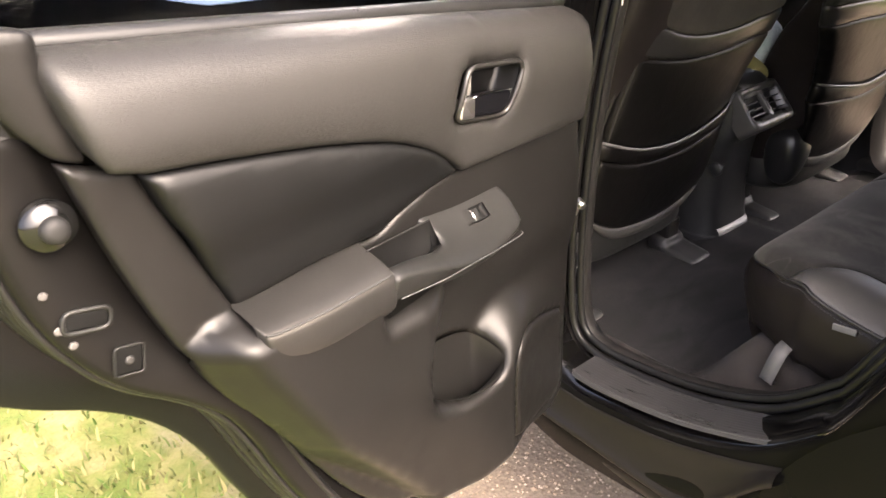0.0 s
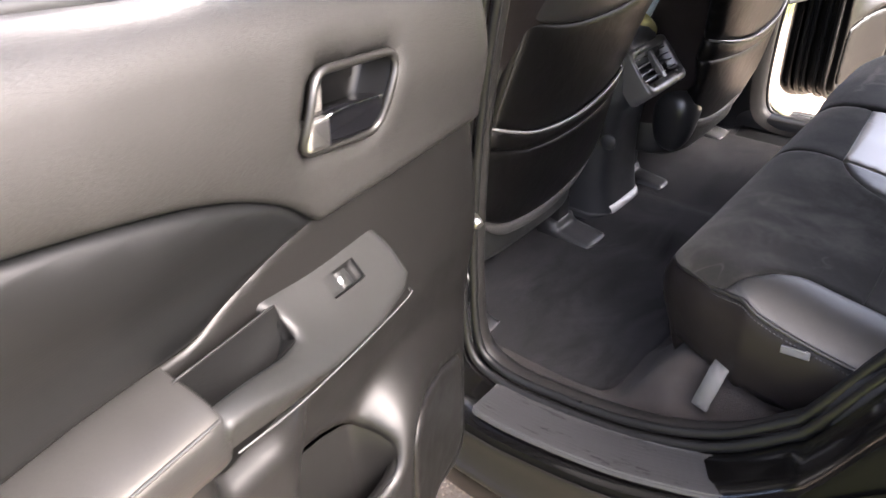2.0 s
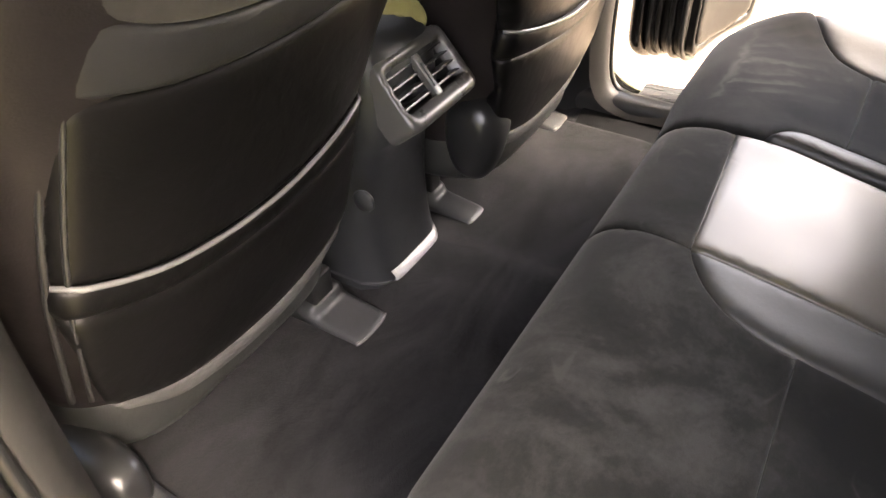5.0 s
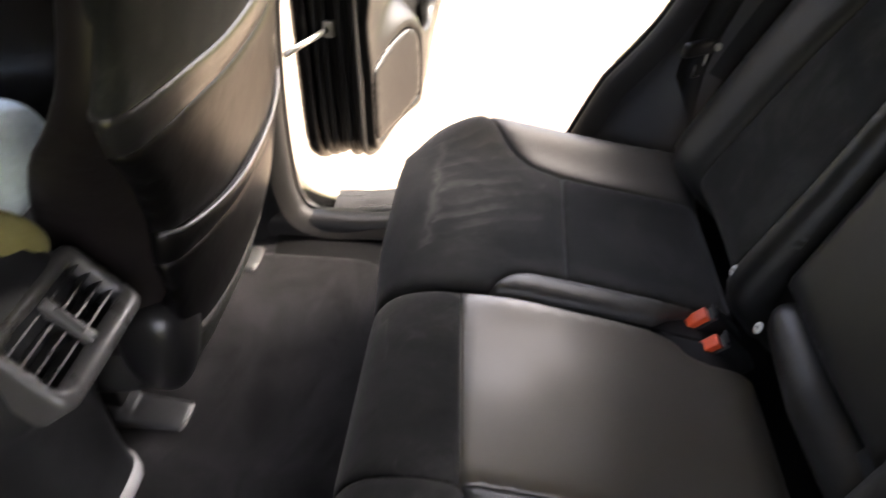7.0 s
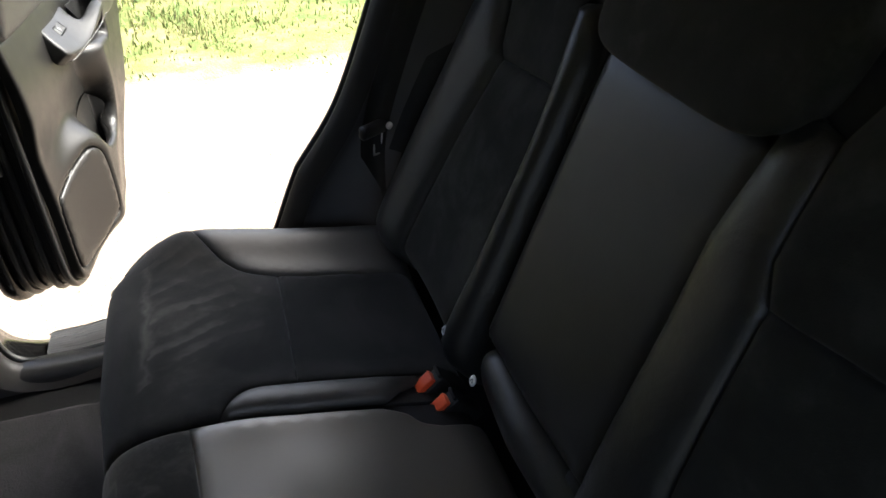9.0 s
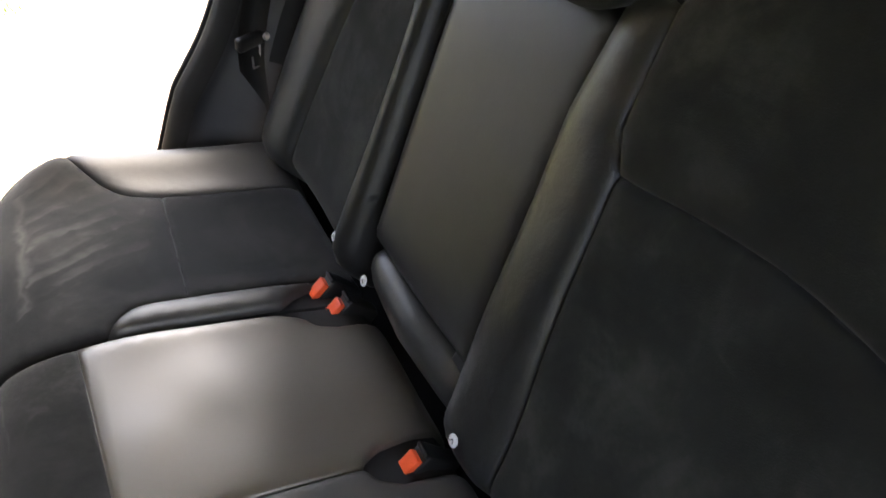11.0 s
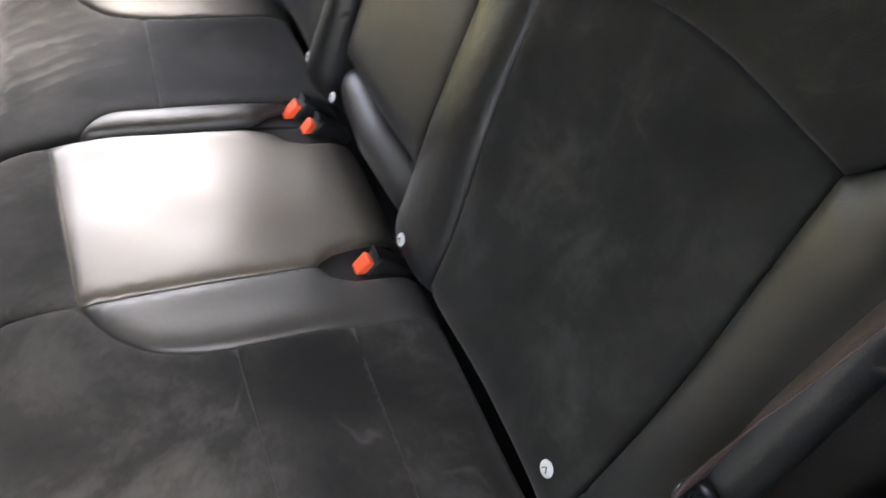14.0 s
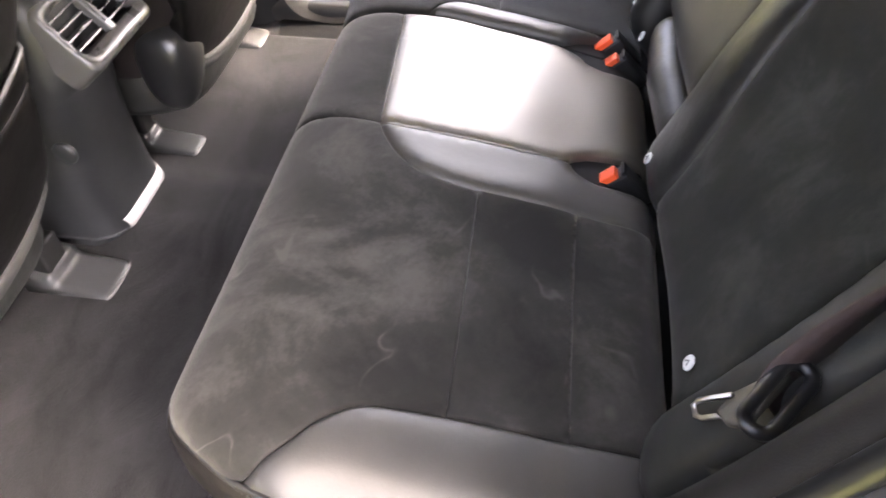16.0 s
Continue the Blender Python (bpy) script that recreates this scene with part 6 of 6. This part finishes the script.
    # the near seat takes the lit copy of the suede
    panel("upper_panel", top_line + cap[1:-1], SUEDE_LIT if s < 0 else SUEDE_BACK, "dark suede upper back")
    panel("band", band_line + top_line[::-1], LEATHER, "smooth leather band", puff=0.005)
    panel("back_panel", pock_line + band_line[::-1], SHELL, "black vinyl back panel", edge=0.02, puff=0.004)
    panel("pocket_rim", pock2_line + pock_line[::-1], SHELL, "black pocket rim", puff=0.009, edge=0.012, seam=0.0)
    panel("pocket", hem_line + pock2_line[::-1], SHELL, "black map pocket", puff=0.006)
    panel("hem", foot_line + hem_line[::-1], HEM, "grey hem along the backrest's foot", puff=0.006, edge=0.012)
    part("piping", tube([Vector(S(o, z)) + Vector((0, -0.009, 0.001)) for o, z in pock_line], 0.0034, 8), PIPING, seat, "pale glossy pocket piping")
    for off, r in ((0.0, 0.004), (-0.012, 0.003)):
        line = [Vector(S(hi + off, z)) + Vector((0, -0.002, 0)) for z in np.linspace(0.745, 1.15, 24)]
        part("side_seam", tube(line, r, 8), LEATHER, seat, "piped side seam")
    # recliner covers low on both sides
    yb = 0.845 + dy
    m = Matrix.Translation((s * 0.618, yb + 0.05, 0.640))
    if s < 0:
        part("recliner_cover", pillow(0.07, 0.16, 0.10, 3.0, m @ pose(0, 0.03, -0.06)), GLOSSY, seat, "glossy black plastic recliner cover")
    if s < 0:
        part("pivot_knob", disc(0.019, 0.009, Matrix.Translation((s * 0.146, yb - 0.008, 0.722)) @ pose(0, 0, 0, 0, -90 * s, 0), 32, 0.002), CONSOLE, seat, "grey pivot cover")
    if s > 0:
        part("lumbar_cover", pillow(0.098, 0.11, 0.165, 2.5, Matrix.Translation((s * 0.156, 0.812, 0.684)) @ pose(0, 0, 0, 0, 14, 0), 40, 22, lambda q: Vector((q.x * (1 + 5.5 * q.z) + 0.008, q.y * (1 + 2.0 * q.z), q.z))), GLOSSY, seat, "large black hinge cover")
    # seat base
    part("seat_base", pillow(0.48, 0.50, 0.15, 4.5, Matrix.Translation((s * mid, 1.13 + dy, 0.625))), LEATHER_SOFT, seat, "black seat cushion underside")
    # headrest on the seat
    hr = pillow(0.25, 0.10, 0.17, 3.2, Matrix.Translation((s * mid, 0.775 + dy, 1.475)))
    part("head_pad", hr, LEATHER, seat, "black leather headrest")
    for dx in (-0.06, 0.06):
        part("headrest_post", tube([(s * mid + dx, 0.785 + dy, 1.30), (s * mid + dx, 0.775 + dy, 1.42)], 0.006, 10), CHROME, seat)
    return seat


front_seat(-1, 0.0, "black leather front seat with grey-hemmed map pocket")
front_seat(1, -0.093, "black leather front seat moved further back, with map pocket")


def rail_cover(x, turn, wide, dy=0.0):
    """Plastic cap over the rear end of a seat rail: flat top, painted edge highlight, upright back."""
    r = thing("rail_cover", "black plastic cap on a seat rail end", "rail cover", "seat rail covers")
    sec = [(0.0, 0.0), (0.0, 0.016), (0.010, 0.022), (0.06, 0.030), (0.085, 0.036), (0.093, 0.052), (0.105, 0.056), (0.14, 0.056), (0.14, 0.0)]
    ring = cr(sec, 3)
    cols = np.linspace(-wide / 2, wide / 2, 9)
    rings = []
    for c in cols:
        k = 1 - 0.12 * (abs(c) / (wide / 2)) ** 6
        rings.append([Vector((c, a + 0.006 * (abs(c) / (wide / 2)) ** 4, b * k)) for a, b in ring])
    m = Matrix.Translation((x, 0.825 + dy, 0.456)) @ pose(0, 0, 0, 0, 0, turn)
    part("cap", loft([[m @ q for q in rr] for rr in rings]), RAIL, r, "satin black plastic cap")
    part("bracket", rounded_box(wide * 0.62, 0.045, 0.085, 0.006, m @ pose(-wide * 0.06, 0.118, 0.062)), BLACK, r, "dull black rail bracket")
    # the gloss highlight on the edge, put in as a pale tube
    edge = [m @ Vector((c, 0.001 + 0.006 * (abs(c) / (wide / 2)) ** 4, 0.0155)) for c in cols]
    part("front_edge", tube(edge, 0.0035, 8), PIPING, r, "pale tube painted as the edge highlight")


rail_cover(-0.170, 0, 0.085)
rail_cover(0.195, 0, 0.060)
rail_cover(-0.610, 0, 0.085)
rail_cover(0.610, 0, 0.080)


# ---------------------------------------------------------------- centre console
def console():
    c = thing("centre_console", "black centre console with rear air vent", "console")
    rings = []
    for z, hw, y in ((0.455, 0.108, 0.850), (0.492, 0.106, 0.846), (0.50, 0.104, 0.846), (0.56, 0.104, 0.858), (0.66, 0.104, 0.862), (0.75, 0.102, 0.852), (0.80, 0.100, 0.83), (0.90, 0.096, 0.835), (0.945, 0.090, 0.875), (0.955, 0.07, 0.93)):
        ring = []
        for a in np.linspace(-1, 1, 15):
            ring.append((hw * math.copysign(abs(a) ** 0.8, a), y + 0.05 * abs(a) ** 5, z))
        ring += [(hw, 1.5, z), (-hw, 1.5, z)]
        rings.append(ring)
    part("console_body", loft(cr_rings(rings, 3)), CONSOLE, c, "blue-black plastic console body")
    # strip in the pale colour of the glint along the console's lower edge
    rings = [[(x, 0.838 + dy + 0.05 * abs(x / 0.106) ** 5, z) for x, dy, z in ((a, 0.024, 0.518), (a, 0.010, 0.516), (a, 0.002, 0.508), (a, -0.001, 0.498), (a, 0.02, 0.490))] for a in np.linspace(-0.070, 0.094, 12)]
    part("foot_glint_strip", loft(rings, False, False), FOOT_GLINT, c, "pale strip painted as the glint on the console's lower edge")
    # vent housing, tipped back
    m = Matrix.Translation((0.008, 0.812, 0.868)) @ pose(0, 0, 0, -40, 0, 0)
    outer = rounded([(-0.094, -0.060), (0.094, -0.060), (0.090, 0.058), (-0.090, 0.058)], 0.022)
    hole = rounded([(-0.078, -0.032), (0.078, -0.032), (0.075, 0.036), (-0.075, 0.036)], 0.010)
    P = lambda a, b: m @ Vector((a, -0.004 * math.cos(a * 14), b))
    part("vent_bezel", patch(outer, P, step=0.010, puff=0.006, edge=0.020, skirt=0.055, holes=[hole]), VENT, c, "satin grey vent bezel")
    vent = part("vent_box", ring_loft(hole, [(0.0, 0.001), (0.05, -0.004), (0.051, -0.03)], lambda a, b, w: m @ Vector((a, w, b)), False), MATT, c, "dark vent recess")
    for k in range(4):
        b = -0.022 + k * 0.0165
        for x0, x1 in ((-0.077, -0.0085), (0.0085, 0.077)):
            rows = [[m @ Vector((x, 0.003 + d, b + t)) for d, t in ((0, 0.0012), (0.018, 0.006), (0.018, 0.0045), (0, -0.0012))] for x in (x0, x1)]
            part("slat", loft(rows), SLAT, vent, "", False)
    for x in (-0.040, 0.046):
        part("vent_slider", rounded_box(0.014, 0.008, 0.004, 0.0015, m @ pose(x, 0.001, -0.004)), VENT, vent, "grey slider")
    post = part("vent_divider", rounded_box(0.015, 0.014, 0.070, 0.003, m @ pose(0, 0.002, 0)), VENT, c, "satin grey divider")
    part("thumb_wheel", rounded_box(0.007, 0.008, 0.040, 0.002, m @ pose(0, -0.003, 0)), BLACK, post, "black thumb wheel")
    # lid
    part("lid", rounded_box(0.17, 0.34, 0.045, 0.018, Matrix.Translation((0.0, 1.10, 0.965))), LEATHER_SOFT, c, "black leather console lid")


console()


def cloth():
    t = thing("microfibre_cloth", "folded yellow microfibre cloth on the console lid", "cloth")
    def fn(q):
        w = Vector((q.x, q.y, q.z + 0.012 * noise.noise(q * 14) - 0.05 * max(0, -q.y - 0.06)))
        return w
    part("fold", pillow(0.11, 0.10, 0.05, 3.0, Matrix.Translation((0.042, 0.895, 0.932)) @ pose(0, 0, 0, 28, 0, 0), 40, 20, fn), YELLOW, t, "yellow cloth")
    f = thing("wipes_packet", "white and pale blue plastic packet on the console lid", "packet")
    part("packet_film", pillow(0.16, 0.12, 0.14, 2.6, Matrix.Translation((0.150, 0.945, 0.985)), 40, 20, lambda q: q + Vector((0, 0, 0.02 * noise.noise(q * 12)))), PALE_BLUE, f, "crumpled pale blue film")


cloth()


def mat():
    poly = rounded([(-0.630, 1.06), (-0.630, 0.535), (0.630, 0.535), (0.630, 1.06)], 0.10)
    ob = link_mesh("floor_mat", patch(poly, lambda x, y: (x, y, floor_height(x, y) + 0.008), step=0.03, puff=0.004, edge=0.02, seam=0.0, skirt=0.010), MAT)
    tagged(ob, "black velour mat in the rear footwell", "floor mat")


mat()
